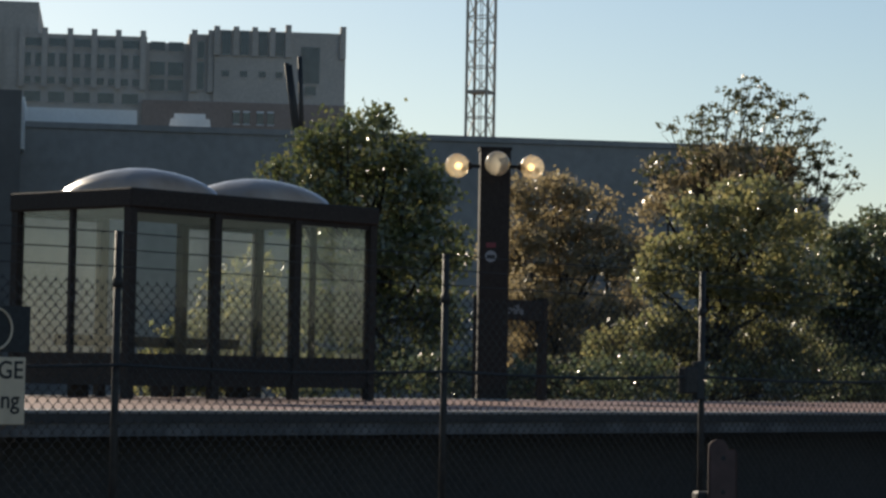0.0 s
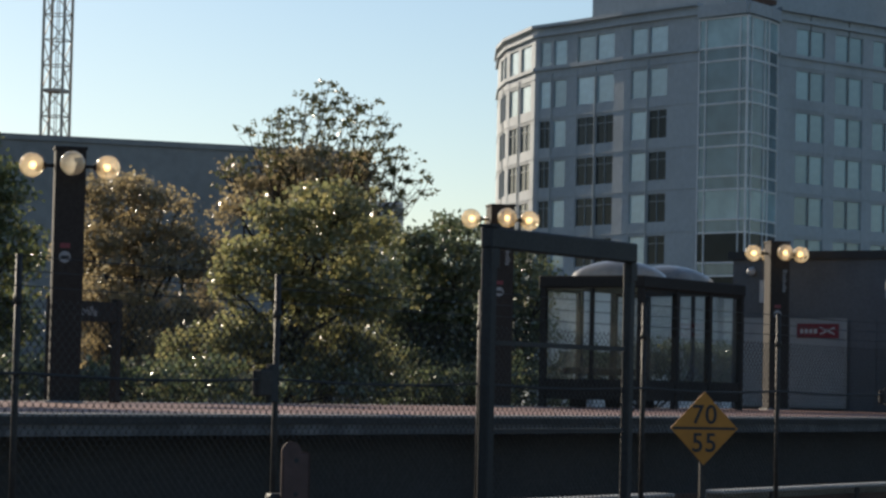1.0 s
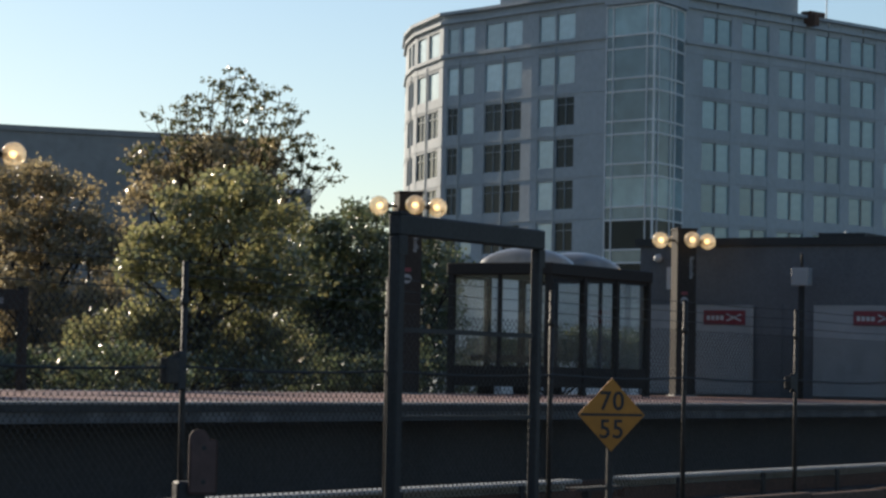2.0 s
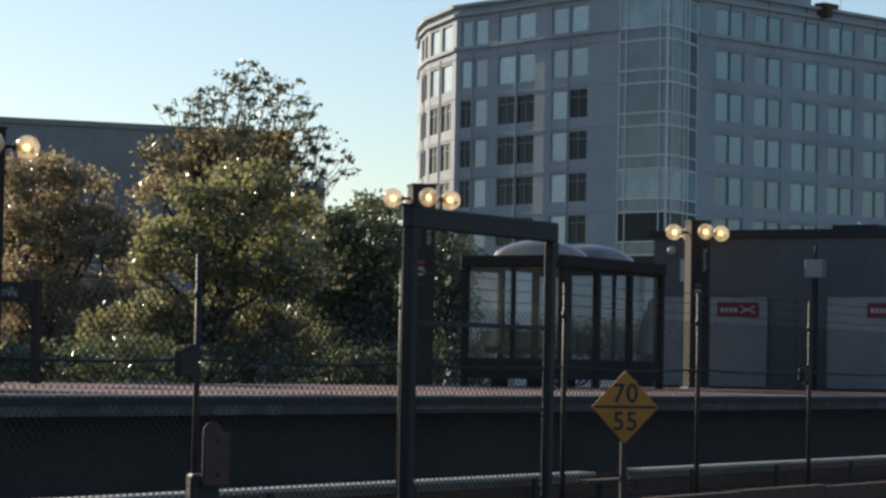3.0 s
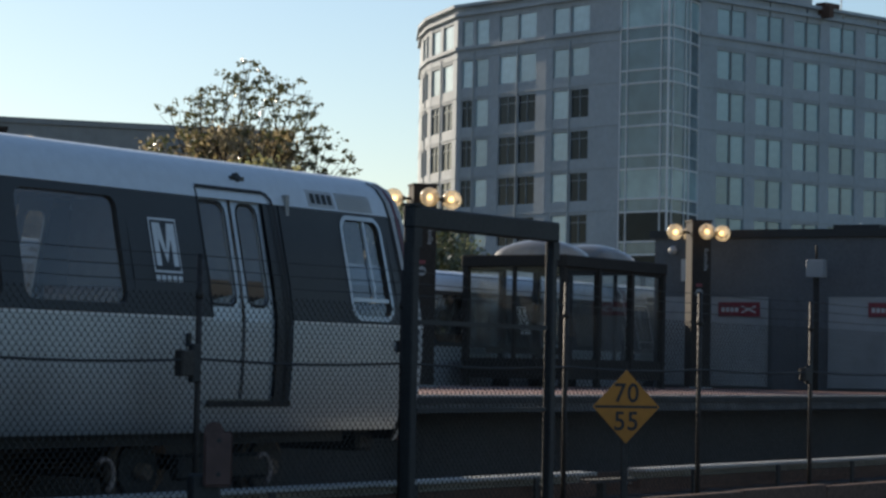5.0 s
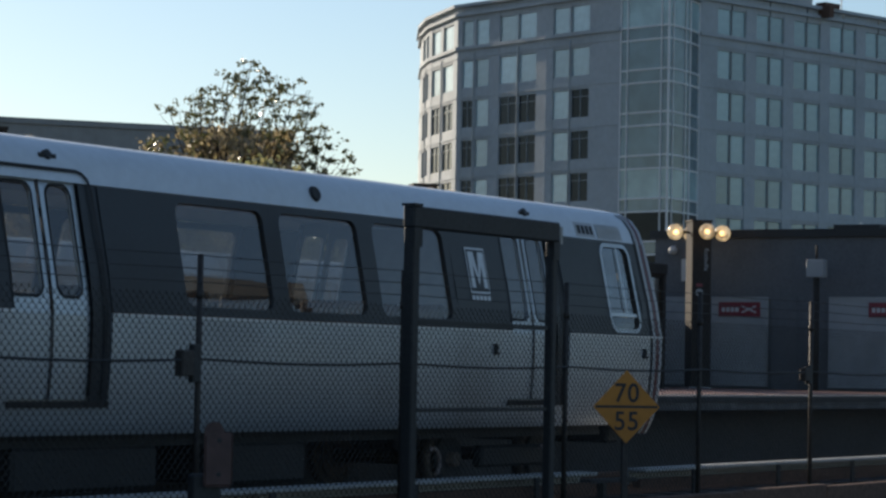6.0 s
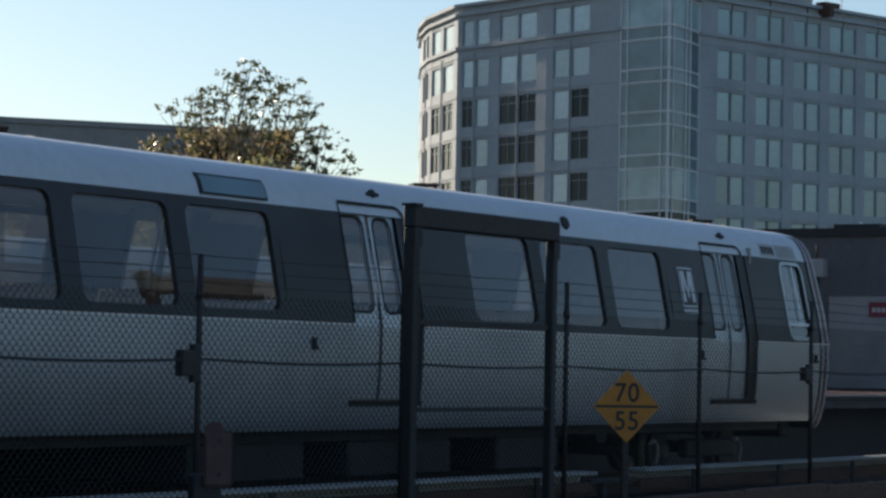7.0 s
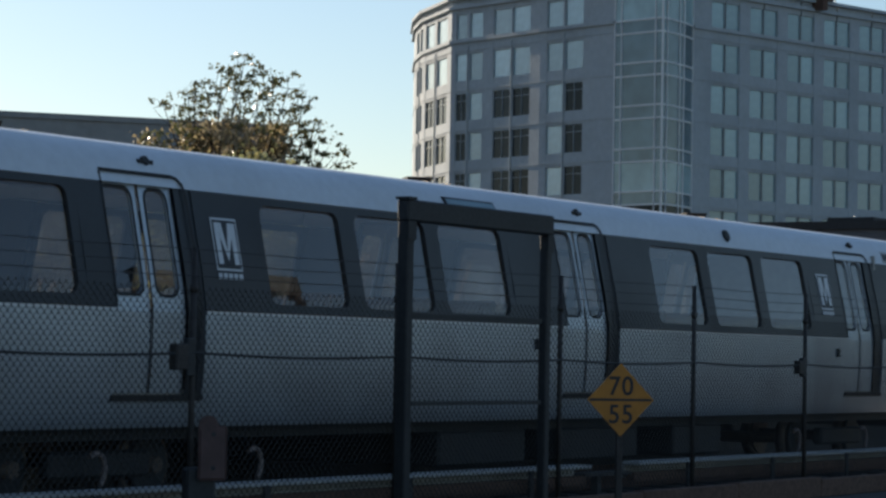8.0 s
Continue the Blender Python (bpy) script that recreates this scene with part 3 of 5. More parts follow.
    box(bm, -0.03, 0.03, 0.006, 0.04, -1.25, 0.25)
    part("post", bm, POST, s)
    # marker plate on a stout stub
    p = thing("marker_post", "stout dark stub post with a faded reddish plate", "post", m=pose(17.06, 12.5, -0.24, 0, 0, -40))
    bm = B()
    box(bm, -0.18, 0.06, -0.08, 0.1, -0.04, 0.66, 0.02)
    part("stub", bm, BLACK, p)
    bm = B()
    box(bm, -0.10, 0.135, -0.13, -0.105, 0.56, 1.0, 0.02)
    part("plate", bm, PINK, p, "faded reddish metal plate")
    bm = B()
    rod(bm, (-0.02, -0.128, 1.0), (-0.02, -0.108, 1.0), 0.08, n=20)
    part("round_top", bm, PINK, p)
    for z in (0.93, 0.66):
        bm = B()
        rod(bm, (0.02, -0.136, z), (0.02, -0.1305, z), 0.02, n=10)
        part("bolt", bm, BLACK, p)
    # warning board fixed to the fence, only its right edge comes into view
    w = thing("warning_board", "cream warning board with dark lettering fixed to the fence", "sign", m=pose(10.44, 13.0, 1.16, 0, 0, -4))
    one_box("board", (-1.0, 0.0, -0.01, 0.01, -0.21, 0.21), CREAM, w, bevel=0.004)
    text_part("lettering", "GE", 0.155, pose(-0.115, -0.012, 0.125, 90), BLACK, w, 0.001)
    text_part("lettering", "ng", 0.155, pose(-0.115, -0.012, -0.06, 90), BLACK, w, 0.001)
    one_box("upper_board", (-0.8, 0.03, -0.004, 0.016, 0.24, 0.53), BLACK, w, "dark board with a pale ring")
    bm = B()
    for q in range(24):
        a, b = 2 * math.pi * q / 24, 2 * math.pi * (q + 1) / 24
        rod(bm, (-0.24 + 0.13 * math.cos(a), -0.008, 0.385 + 0.13 * math.sin(a)), (-0.24 + 0.13 * math.cos(b), -0.008, 0.385 + 0.13 * math.sin(b)), 0.008, n=5)
    part("ring", bm, CREAM, w)


def build_fence_foot():
    """Timber edging along the fence and weeds that grow by it."""
    bm = B()
    x = -6.0
    k = 0
    while x < 70:
        box(bm, x, x + 2.38, 12.68, 12.82, -0.28, -0.06 + 0.012 * ((k * 7) % 3), 0.01)
        tagged(part("timber_edging", bm, RUST), "weathered brown timber edging along the fence", "edging", "timber edging", "structure")
        bm = B()
        x += 2.4
        k += 1
    bm.free()
    rng = random.Random(11)
    vs, fs = [], []
    for c in range(16):
        x0, y0, h = rng.uniform(32.5, 44), rng.uniform(12.2, 12.62), rng.uniform(0.1, 0.24)
        for q in range(26):
            a = rng.uniform(0, 6.283)
            r = rng.uniform(0.02, 0.3)
            z = -0.28 + h * rng.uniform(0.35, 1.0)
            bx, by = x0 + r * math.cos(a), y0 + r * math.sin(a) * 0.7
            w, t = rng.uniform(0.008, 0.02), rng.uniform(0, 3.14)
            k = len(vs)
            dx, dy = w * math.cos(t), w * math.sin(t)
            vs += [(x0 + 0.3 * (bx - x0), y0 + 0.3 * (by - y0), -0.28), (bx - dx, by - dy, z - 0.03), (bx, by, z + 0.02), (bx + dx, by + dy, z - 0.03)]
            fs.append((k, k + 1, k + 2, k + 3))
    me = bpy.data.meshes.new("weeds")
    me.from_pydata(vs, [], fs)
    me.materials.append(LEAF_A)
    tagged(new("weeds", me), "low green weeds along the foot of the fence", "weeds", kind="stuff")


# ---- metro cars ----
CAR_W, NOSE = 3.1, 22.75
SIDE = [(0.50, 0.20), (0.60, 0.13), (0.70, 0.085), (0.80, 0.06), (0.95, 0.035), (1.10, 0.018), (1.25, 0.008), (1.45, 0.0), (1.73, 0.0), (2.10, 0.058), (2.50, 0.147), (2.84, 0.22),
        (3.00, 0.275), (3.13, 0.365), (3.215, 0.51), (3.27, 0.76), (3.305, 1.10), (3.32, 1.55)]


def inset(z):
    for (z0, a), (z1, b) in zip(SIDE, SIDE[1:]):
        if z <= z1:
            return a + (b - a) * max(0, (z - z0) / (z1 - z0))
    return SIDE[-1][1]


def nose(u, z):
    """How far the cab end leans back at the height z, for a place u metres behind the nose."""
    w = max(0.0, 1 + u / 2.2)
    k = (z - 1.6) / 1.6 if z > 1.6 else (1.6 - z) / 1.1
    return u - w * w * (0.15 if z > 1.6 else 0.08) * k * k


def side_point(u, z, side, out=0.0):
    y = inset(z) - out
    return Vector((nose(u, z), y if side < 0 else CAR_W - y, z))


def sheet(bm, u0, u1, z0, z1, side, out=0.0, depth=0.05, nu=None):
    """A curved panel of the car's side, with returned edges."""
    zs = [z0] + [z for z, _ in SIDE if z0 + 0.01 < z < z1 - 0.01] + [z1]
    nu = nu or (4 if u1 > -2.4 else 1)
    us = [u0 + (u1 - u0) * i / nu for i in range(nu + 1)]
    g = [[bm.verts.new(side_point(u, z, side, out)) for u in us] for z in zs]
    for a in range(len(zs) - 1):
        for b in range(nu):
            q = (g[a][b], g[a][b + 1], g[a + 1][b + 1], g[a + 1][b])
            f = bm.faces.new(q if side < 0 else q[::-1])
            f.smooth = True
    if depth:
        for line in ([g[0][i] for i in range(nu + 1)], [r[-1] for r in g], [g[-1][i] for i in range(nu, -1, -1)], [r[0] for r in g[::-1]]):
            back = [bm.verts.new(v.co + Vector((0, depth if side < 0 else -depth, 0))) for v in line]
            for i in range(len(line) - 1):
                q = (line[i + 1], line[i], back[i], back[i + 1])
                bm.faces.new(q if side < 0 else q[::-1])
                bm.edges.get((line[i], line[i + 1])).smooth = False


def loop_rect(u0, u1, z0, z1, r, n=5):
    pts = []
    for cx, cz, a0 in ((u1 - r, z1 - r, 0), (u0 + r, z1 - r, 90), (u0 + r, z0 + r, 180), (u1 - r, z0 + r, 270)):
        for i in range(n + 1):
            a = radians(a0 + 90 * i / n)
            pts.append((cx + r * math.cos(a), cz + r * math.sin(a)))
    return pts


def holed(bm, outer, hole, r, place, depth_vec):
    """A plate (u0, u1, z0, z1) with a round-cornered hole and a reveal."""
    u0, u1, z0, z1 = outer
    inn = loop_rect(*hole, r)
    cx, cz = (hole[0] + hole[1]) / 2, (hole[2] + hole[3]) / 2
    corners = [(u1, z1), (u0, z1), (u0, z0), (u1, z0)]
    outp = []
    for i, (a, b) in enumerate(inn):
        k = i // 6
        j = i % 6
        c = corners[k]
        if j == 0:
            p = (c[0], b) if k in (0, 2) else (a, c[1])
        elif j == 5:
            p = (a, c[1]) if k in (0, 2) else (c[0], b)
        elif j in (2, 3):
            p = c
        elif j == 1:
            p = (c[0], (b + c[1]) / 2) if k in (0, 2) else ((a + c[0]) / 2, c[1])
        else:
            p = ((a + c[0]) / 2, c[1]) if k in (0, 2) else (c[0], (b + c[1]) / 2)
        outp.append(p)
    vi = [bm.verts.new(place(*p)) for p in inn]
    vb = [bm.verts.new(Vector(place(*p)) + depth_vec) for p in inn]
    cache = {}
    vo = []
    for p in outp:
        key = (round(p[0], 4), round(p[1], 4))
        if key not in cache:
            cache[key] = bm.verts.new(place(*p))
        vo.append(cache[key])
    n = len(inn)
    for i in range(n):
        j = (i + 1) % n
        q = [vi[i], vo[i], vo[j], vi[j]] if vo[i] is not vo[j] else [vi[i], vo[i], vi[j]]
        bm.faces.new(q[::-1])
        bm.faces.new((vi[i], vi[j], vb[j], vb[i]))


def filled(bm, rect, r, place):
    vs = [bm.verts.new(place(*p)) for p in loop_rect(*rect, r)]
    bm.faces.new(vs)


def frame_ring(bm, rect, r, width, place):
    u0, u1, z0, z1 = rect
    a = loop_rect(u0 - width, u1 + width, z0 - width, z1 + width, r + width)
    b = loop_rect(*rect, r)
    va, vb = [bm.verts.new(place(*p)) for p in a], [bm.verts.new(place(*p)) for p in b]
    for i in range(len(a)):
        j = (i + 1) % len(a)
        bm.faces.new((va[i], va[j], vb[j], vb[i]))


DOORS = [(-3.63, -2.31), (-11.97, -10.65), (-20.25, -18.93)]   # left leaf edge to the far edge of the pocket
SEAM, LEAF_END = 0.55, 1.06                                   # where the leaves meet, and where the second one ends
WINDOWS = [(-6.24, -4.86), (-7.90, -6.52), (-9.55, -8.17), (-14.57, -13.23), (-16.20, -14.84), (-17.86, -16.49)]
BADGES = [(-4.44, -4.03), (-18.70, -18.29)]


def build_car(name, label, m):
    car = thing(name, label, "metro car", "metro cars", m=m)
    Z0, BELT, TOP = 0.66, 1.73, 2.84
    for side in (-1, 1):
        inn = Vector((0, 0.05, 0)) if side < 0 else Vector((0, -0.05, 0))
        edges = sorted([-NOSE] + [e for d in DOORS for e in d] + [0.04])
        spans = [(edges[i], edges[i + 1]) for i in range(0, len(edges), 2)]
        for a, b in spans:
            bm = B()
            sheet(bm, a, b, Z0, BELT - 0.01, side, 0.0, nu=max(1, int((b - a) / 1.2)))
            part("lower_panel", bm, SILVER, car, "brushed silver lower side panel")
            # pale strip puts the highlight of the panel's top edge into colour
            bm = B()
            sheet(bm, a, b, BELT - 0.028, BELT - 0.006, side, 0.012, 0.02, nu=max(1, int((b - a) / 1.2)))
            part("belt_trim", bm, BELT_SHINE, car, "bright narrow strip standing for the highlight along the belt line")
            # the dark band, split at windows
            cuts = [w for w in WINDOWS if a - 0.01 <= w[0] and w[1] <= b + 0.01]
            cab = (-1.22, -0.52, 1.80, 2.77)
            flip = (lambda u, z, s=side: side_point(u, z, s))
            items = [(w[0], w[1], 1.815, 2.765) for w in cuts] + ([cab] if b > -0.1 else []) + ([(-21.9, -20.75, 1.83, 2.77)] if a < -22 else [])
            items.sort()
            for q, it in enumerate(items):
                lo = a if q == 0 else (items[q - 1][1] + it[0]) / 2
                hi = b if q == len(items) - 1 else (it[1] + items[q + 1][0]) / 2
                w0 = lo if it[0] - lo < 0.18 else it[0] - 0.12
                w1 = hi if hi - it[1] < 0.18 else it[1] + 0.12
                for e0, e1 in ((lo, w0), (w1, hi)):
                    if e1 - e0 > 0.02:
                        bm = B()
                        sheet(bm, e0, e1, BELT, TOP, side)
                        part("band_panel", bm, CAR_BLACK, car, "dark brown side panel")
                bm = B()
                holed(bm, (w0, w1, BELT, TOP), it, 0.11, flip, inn)
                part("window_surround", bm, CAR_BLACK, car, "dark brown window surround")
            for it in items:
                g = B()
                filled(g, it, 0.11, lambda u, z, s=side: side_point(u, z, s, -0.03))
                pane = part("window", g, CAR_GLASS_DARK if it is cab else CAR_GLASS, car, "tinted car window")
                pane.visible_shadow = False
                if it[1] > -1:
                    g = B()
                    frame_ring(g, it, 0.11, 0.045, lambda u, z, s=side: side_point(u, z, s, 0.006))
                    part("window_frame", g, SILVER, pane, "bright aluminium frame")
                    g = B()
                    sheet(g, it[0] + 0.02, it[1] - 0.02, 1.945, 1.985, side, -0.01, 0, 1)
                    sheet(g, -0.80, -0.765, 1.985, 2.765, side, -0.01, 0, 1)
                    part("sash", g, SILVER, pane)
        # pale band above the windows
        bm = B()
        sheet(bm, -NOSE, 0.04, TOP + 0.005, 3.305, side, 0.0, nu=20)
        part("roof_side", bm, CAR_ROOF, car, "pale grey painted roof side")
        for a, b in DOORS:
            mid, end = a + SEAM, a + LEAF_END
            for l, r, gl, gr in ((a + 0.015, mid - 0.012, a + 0.03, mid - 0.10), (mid + 0.012, end, mid + 0.115, end - 0.09)):
                place = (lambda u, z, s=side: side_point(u, z, s, -0.045))
                bm = B()
                sheet(bm, l, r, 0.97, 1.70, side, -0.045, 0.03, 1)
                holed(bm, (l, r, 1.70, 2.93), (gl, gr, 1.86, 2.80), 0.09, place, inn * 0.6)
                leaf = part("door_leaf", bm, SILVER, car, "silver sliding door leaf")
                g = B()
                filled(g, (gl, gr, 1.86, 2.80), 0.09, lambda u, z, s=side: side_point(u, z, s, -0.06))
                part("door_glass", g, CAR_GLASS, leaf).visible_shadow = False
                g = B()
                frame_ring(g, (gl, gr, 1.86, 2.80), 0.09, 0.028, lambda u, z, s=side: side_point(u, z, s, -0.042))
                part("glass_seal", g, RUBBER, leaf)
            # rubber between the leaves, beside them and along the rounded head
            for w in ((a - 0.005, a + 0.012, BELT, 2.93, 0.006, 0.06), (a + 0.002, a + 0.012, 0.92, BELT, -0.02, 0.03), (mid - 0.012, mid + 0.012, 0.97, 2.93, -0.03, 0)):
                bm = B()
                sheet(bm, *w[:4], side, w[4], w[5], 1)
                part("door_seal", bm, RUBBER, car)
            bm = B()
            bow = [(a - 0.005, 2.93), (end, 2.93), (end + 0.06, 2.915), (end + 0.11, 2.87), (end + 0.13, 2.80), (end + 0.15, 2.2), (end + 0.15, BELT), (end + 0.15, 0.97)]
            outer = [(a - 0.005, 2.965), (end, 2.965), (end + 0.08, 2.945), (end + 0.145, 2.89), (end + 0.17, 2.80), (end + 0.19, 2.2), (end + 0.19, BELT), (end + 0.19, 0.97)]
            v0, v1 = [[bm.verts.new(side_point(u, z, side, 0.014)) for u, z in line] for line in (bow, outer)]
            for i in range(len(bow) - 1):
                bm.faces.new((v0[i], v0[i + 1], v1[i + 1], v1[i]))
            part("door_head", bm, RUBBER, car, "dark rounded door surround")
            # dark pocket into which the leaf slides
            bm = B()
            sheet(bm, end + 0.006, b, 0.92, TOP, side, -0.012, 0.0, 1)
            part("door_pocket", bm, CAR_BLACK, car, "dark door pocket")
            bm = B()
            sheet(bm, end - 0.02, b, 0.92, 2.93, side, -0.075, 0.0, 1)
            part("jamb", bm, CAR_BLACK, car)
            bm = B()
            sheet(bm, a - 0.03, b - 0.02, 0.90, 0.955, side, 0.03, 0.08, 1)
            part("door_sill", bm, POST, car)
            bm = B()
            sheet(bm, a, b, 0.66, 0.90, side, 0.0, 0.05, 1)
            part("sill_panel", bm, SILVER, car)
            bm = B()
            c = side_point(mid + 0.2, 3.07, side, 0.0)
            d = Vector((0, -1 if side < 0 else 1, 0.5)).normalized()
            rod(bm, c - d * 0.02, c + d * 0.03, 0.055, 0.045, n=12)
            box(bm, c.x - 0.11, c.x + 0.11, min(c.y, c.y + d.y * 0.025), max(c.y, c.y + d.y * 0.025), 3.045, 3.085)
            part("door_lamp", bm, BLACK, car)
        for x in (-7.16,):
            bm = B()
            c = side_point(x, 3.0, side, 0.0)
            d = Vector((0, -1 if side < 0 else 1, 0.4)).normalized()
            rod(bm, c, c + d * 0.03, 0.085, 0.07, n=16)
            part("speaker", bm, BLACK, car)
        # destination display and vents on the pale band
        bm = B()
        sheet(bm, -14.29, -13.21, 2.875, 3.075, side, 0.02, 0.03, 1)
        disp = part("destination_display", bm, BLACK, car, "dark destination display")
        bm = B()
        sheet(bm, -14.26, -13.24, 2.895, 3.055, side, 0.027, 0.0, 1)
        part("display_glass", bm, BAY_GLASS, disp)
        bm = B()
        sheet(bm, -1.76, -1.28, 2.865, 3.035, side, 0.004, 0.01, 1)
        part("number_panel", bm, PANEL, car, "grey panel with lettering bars")
        for k in range(4):
            bm = B()
            sheet(bm, -1.715 + k * 0.105, -1.64 + k * 0.105, 2.90, 3.0, side, 0.009, 0.0, 1)
            part("lettering_bar", bm, BLACK, car)
        for k in range(7):
            bm = B()
            sheet(bm, -1.22, -0.57, 2.87 + k * 0.025, 2.884 + k * 0.025, side, 0.012, 0.02, 1)
            part("vent_slat", bm, PANEL, car)
        for a, b in BADGES:
            bm = B()
            sheet(bm, a, b, 2.11, 2.605, side, 0.006, 0, 1)
            badge = part("badge", bm, MARK, car, "pale outlined badge with a broad zigzag mark")
            bm = B()
            sheet(bm, a + 0.018, b - 0.018, 2.13, 2.585, side, 0.009, 0, 1)
            part("badge_field", bm, CAR_BLACK, badge)
            u = (lambda f: a + (b - a) * f)
            bm = B()
            for f0, f1 in ((0.10, 0.28), (0.72, 0.90)):
                sheet(bm, u(f0), u(f1), 2.17, 2.56, side, 0.012, 0, 1)
            for f0, f1 in ((0.28, 0.50), (0.72, 0.50)):
                t0, t1 = side_point(u(f0), 2.56, side, 0.013), side_point(u(f0 + (0.10 if f0 < 0.5 else -0.10)), 2.56, side, 0.013)
                m0, m1 = side_point(u(f0), 2.42, side, 0.013), side_point(u(f1), 2.30, side, 0.013)
                b1 = side_point(u(f1), 2.20, side, 0.013)
                q = [bm.verts.new(v) for v in (t0, m0, b1, m1, t1)]
                bm.faces.new(q if f0 < 0.5 else q[::-1])
            for k in range(5):
                sheet(bm, u(0.02 + k * 0.2), u(0.17 + k * 0.2), 2.03, 2.085, side, 0.008, 0, 1)
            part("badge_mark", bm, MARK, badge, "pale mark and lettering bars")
        for x in (-0.43, -4.0, -12.69):
            bm = B()
            p = side_point(x, 1.52, side)
            o = -0.03 if side < 0 else 0.03
            box(bm, p.x - 0.03, p.x + 0.015, min(p.y, p.y + o), max(p.y, p.y + o), 1.45, 1.57)
            box(bm, p.x + 0.015, p.x + 0.05, min(p.y, p.y + o), max(p.y, p.y + o), 1.45, 1.48)
            part("handle", bm, BLACK, car)
        # coloured stripes down the corner of the cab
        for k, mt in enumerate((PANEL, MAROON, PANEL)):
            bm = B()
            sheet(bm, -0.21 + k * 0.085, -0.145 + k * 0.085, 0.55, 3.2, side, 0.007, 0.0, 1)
            part("corner_stripe", bm, mt, car)
        bm = B()
        sheet(bm, -0.265, -0.215, 0.55, 3.2, side, 0.005, 0.0, 1)
        part("corner_seam", bm, RUBBER, car)
    # roof, floor, ceiling
    bm = B()
    n = 16
    ring0 = [bm.verts.new((nose(0.04, 3.30), 1.10 + 0.9 * i / n, 3.30 + 0.02 * math.sin(math.pi * i / n))) for i in range(n + 1)]
    ring1 = [bm.verts.new((-NOSE, v.co.y, v.co.z)) for v in ring0]
    for i in range(n):
        bm.faces.new((ring0[i], ring0[i + 1], ring1[i + 1], ring1[i]))
    part("roof", bm, CAR_ROOF, car)
    one_box("floor", (-NOSE + 0.05, -0.4, 0.1, 3.0, 0.90, 1.0), INTERIOR, car)
    one_box("ceiling_lining", (-NOSE + 0.05, -0.5, 0.5, 2.6, 2.96, 3.0), INTERIOR, car)
    one_box("cab_partition", (-2.2, -2.15, 0.2, 2.9, 1.0, 2.95), INTERIOR, car)
    for i in range(12):
        x = -4.6 - i * 1.42
        if any(a - 0.9 < x < b + 0.3 for a, b in DOORS):
            continue
        for y in (0.28, 1.95):
            bm = B()
            box(bm, x - 0.5, x, y, y + 0.87, 1.36, 1.46, 0.02)
            box(bm, x - 0.08, x, y, y + 0.87, 1.46, 1.98, 0.02)
            box(bm, x - 0.4, x - 0.1, y + 0.1, y + 0.7, 1.0, 1.36)
            part("seat", bm, GREY_SEAT, car)
    # cab front: silver frame with three dark panels, windows and lamps
    cols = [(0.10, 1.06), (1.06, 2.04), (2.04, 3.0)]

    def place(v, z, out=0.0):
        e = abs(v - 1.55) / 1.55
        ins = inset(z)
        vv = 1.55 + (v - 1.55) * (1.55 - ins) / 1.55
        return Vector((nose(0, z) + 0.12 - 0.08 * e ** 3 + out, vv, z))
    for i, (v0, v1) in enumerate(cols):
        bm = B()
        holed(bm, (v0 if i else 0.0, v1 if i < 2 else 3.1, 0.55, 3.26), (v0 + 0.045, v1 - 0.045, 0.86, 3.13), 0.14 if i != 1 else 0.06, place, Vector((-0.03, 0, 0)))
        part("front_frame", bm, CAR_BLACK, car, "dark cab front frame")
        bm = B()
        holed(bm, (v0 + 0.03, v1 - 0.03, 0.84, 3.15), (v0 + 0.14, v1 - 0.14, 1.75, 2.92), 0.09, lambda a, z: place(a, z, -0.025), Vector((-0.03, 0, 0)))
        part("front_panel", bm, CAR_BLACK, car, "dark brown cab front panel")
        bm = B()
        filled(bm, (v0 + 0.14, v1 - 0.14, 1.75, 2.92), 0.09, lambda a, z: place(a, z, -0.045))
        part("windscreen", bm, CAR_GLASS_DARK, car).visible_shadow = False
        if i != 1:
            c = place(0.64 if i == 0 else 2.46, 1.28, -0.02)
            bm = B()
            rod(bm, c, c + Vector((0.03, 0, 0)), 0.026, n=14)
            part("headlight", bm, HEADLIGHT, car, "small warm headlight")
    # silver strips between the front panels and along the brow
    for v in (1.06, 2.04):
        bm = B()
        zs = [0.62 + 0.25 * k for k in range(11)]
        l, r = [[bm.verts.new(place(v + w, z, 0.014)) for z in zs] for w in (-0.045, 0.045)]
        for k in range(10):
            bm.faces.new((l[k], r[k], r[k + 1], l[k + 1]))
        part("front_strip", bm, SILVER, car, "silver strip between the front panels")
    bm = B()
    vv = [0.25 + 0.26 * k for k in range(11)]
    l, r = [[bm.verts.new(place(v, z, 0.014)) for v in vv] for z in (3.14, 3.24)]
    for k in range(10):
        bm.faces.new((l[k], l[k + 1], r[k + 1], r[k]))
    part("brow", bm, CAR_ROOF, car, "pale brow over the front windows")
    bm = B()
    box(bm, -0.30, 0.02, 0.55, 2.55, 0.42, 0.62, 0.04)
    part("front_apron", bm, BLACK, car)
    # rear wall and gangway
    one_box("rear_wall", (-NOSE, -NOSE + 0.04, 0.15, 2.95, 0.55, 3.25), SILVER, car)
    # running gear
    one_box("underframe", (-NOSE + 0.3, -0.9, 0.35, 2.75, 0.54, 0.88), BLACK, car)
    for x0, x1 in ((-11.6, -9.6), (-14.3, -12.4), (-8.6, -7.2)):
        one_box("equipment_box", (x0, x1, 0.28, 2.82, 0.16, 0.55), BLACK, car, bevel=0.03)
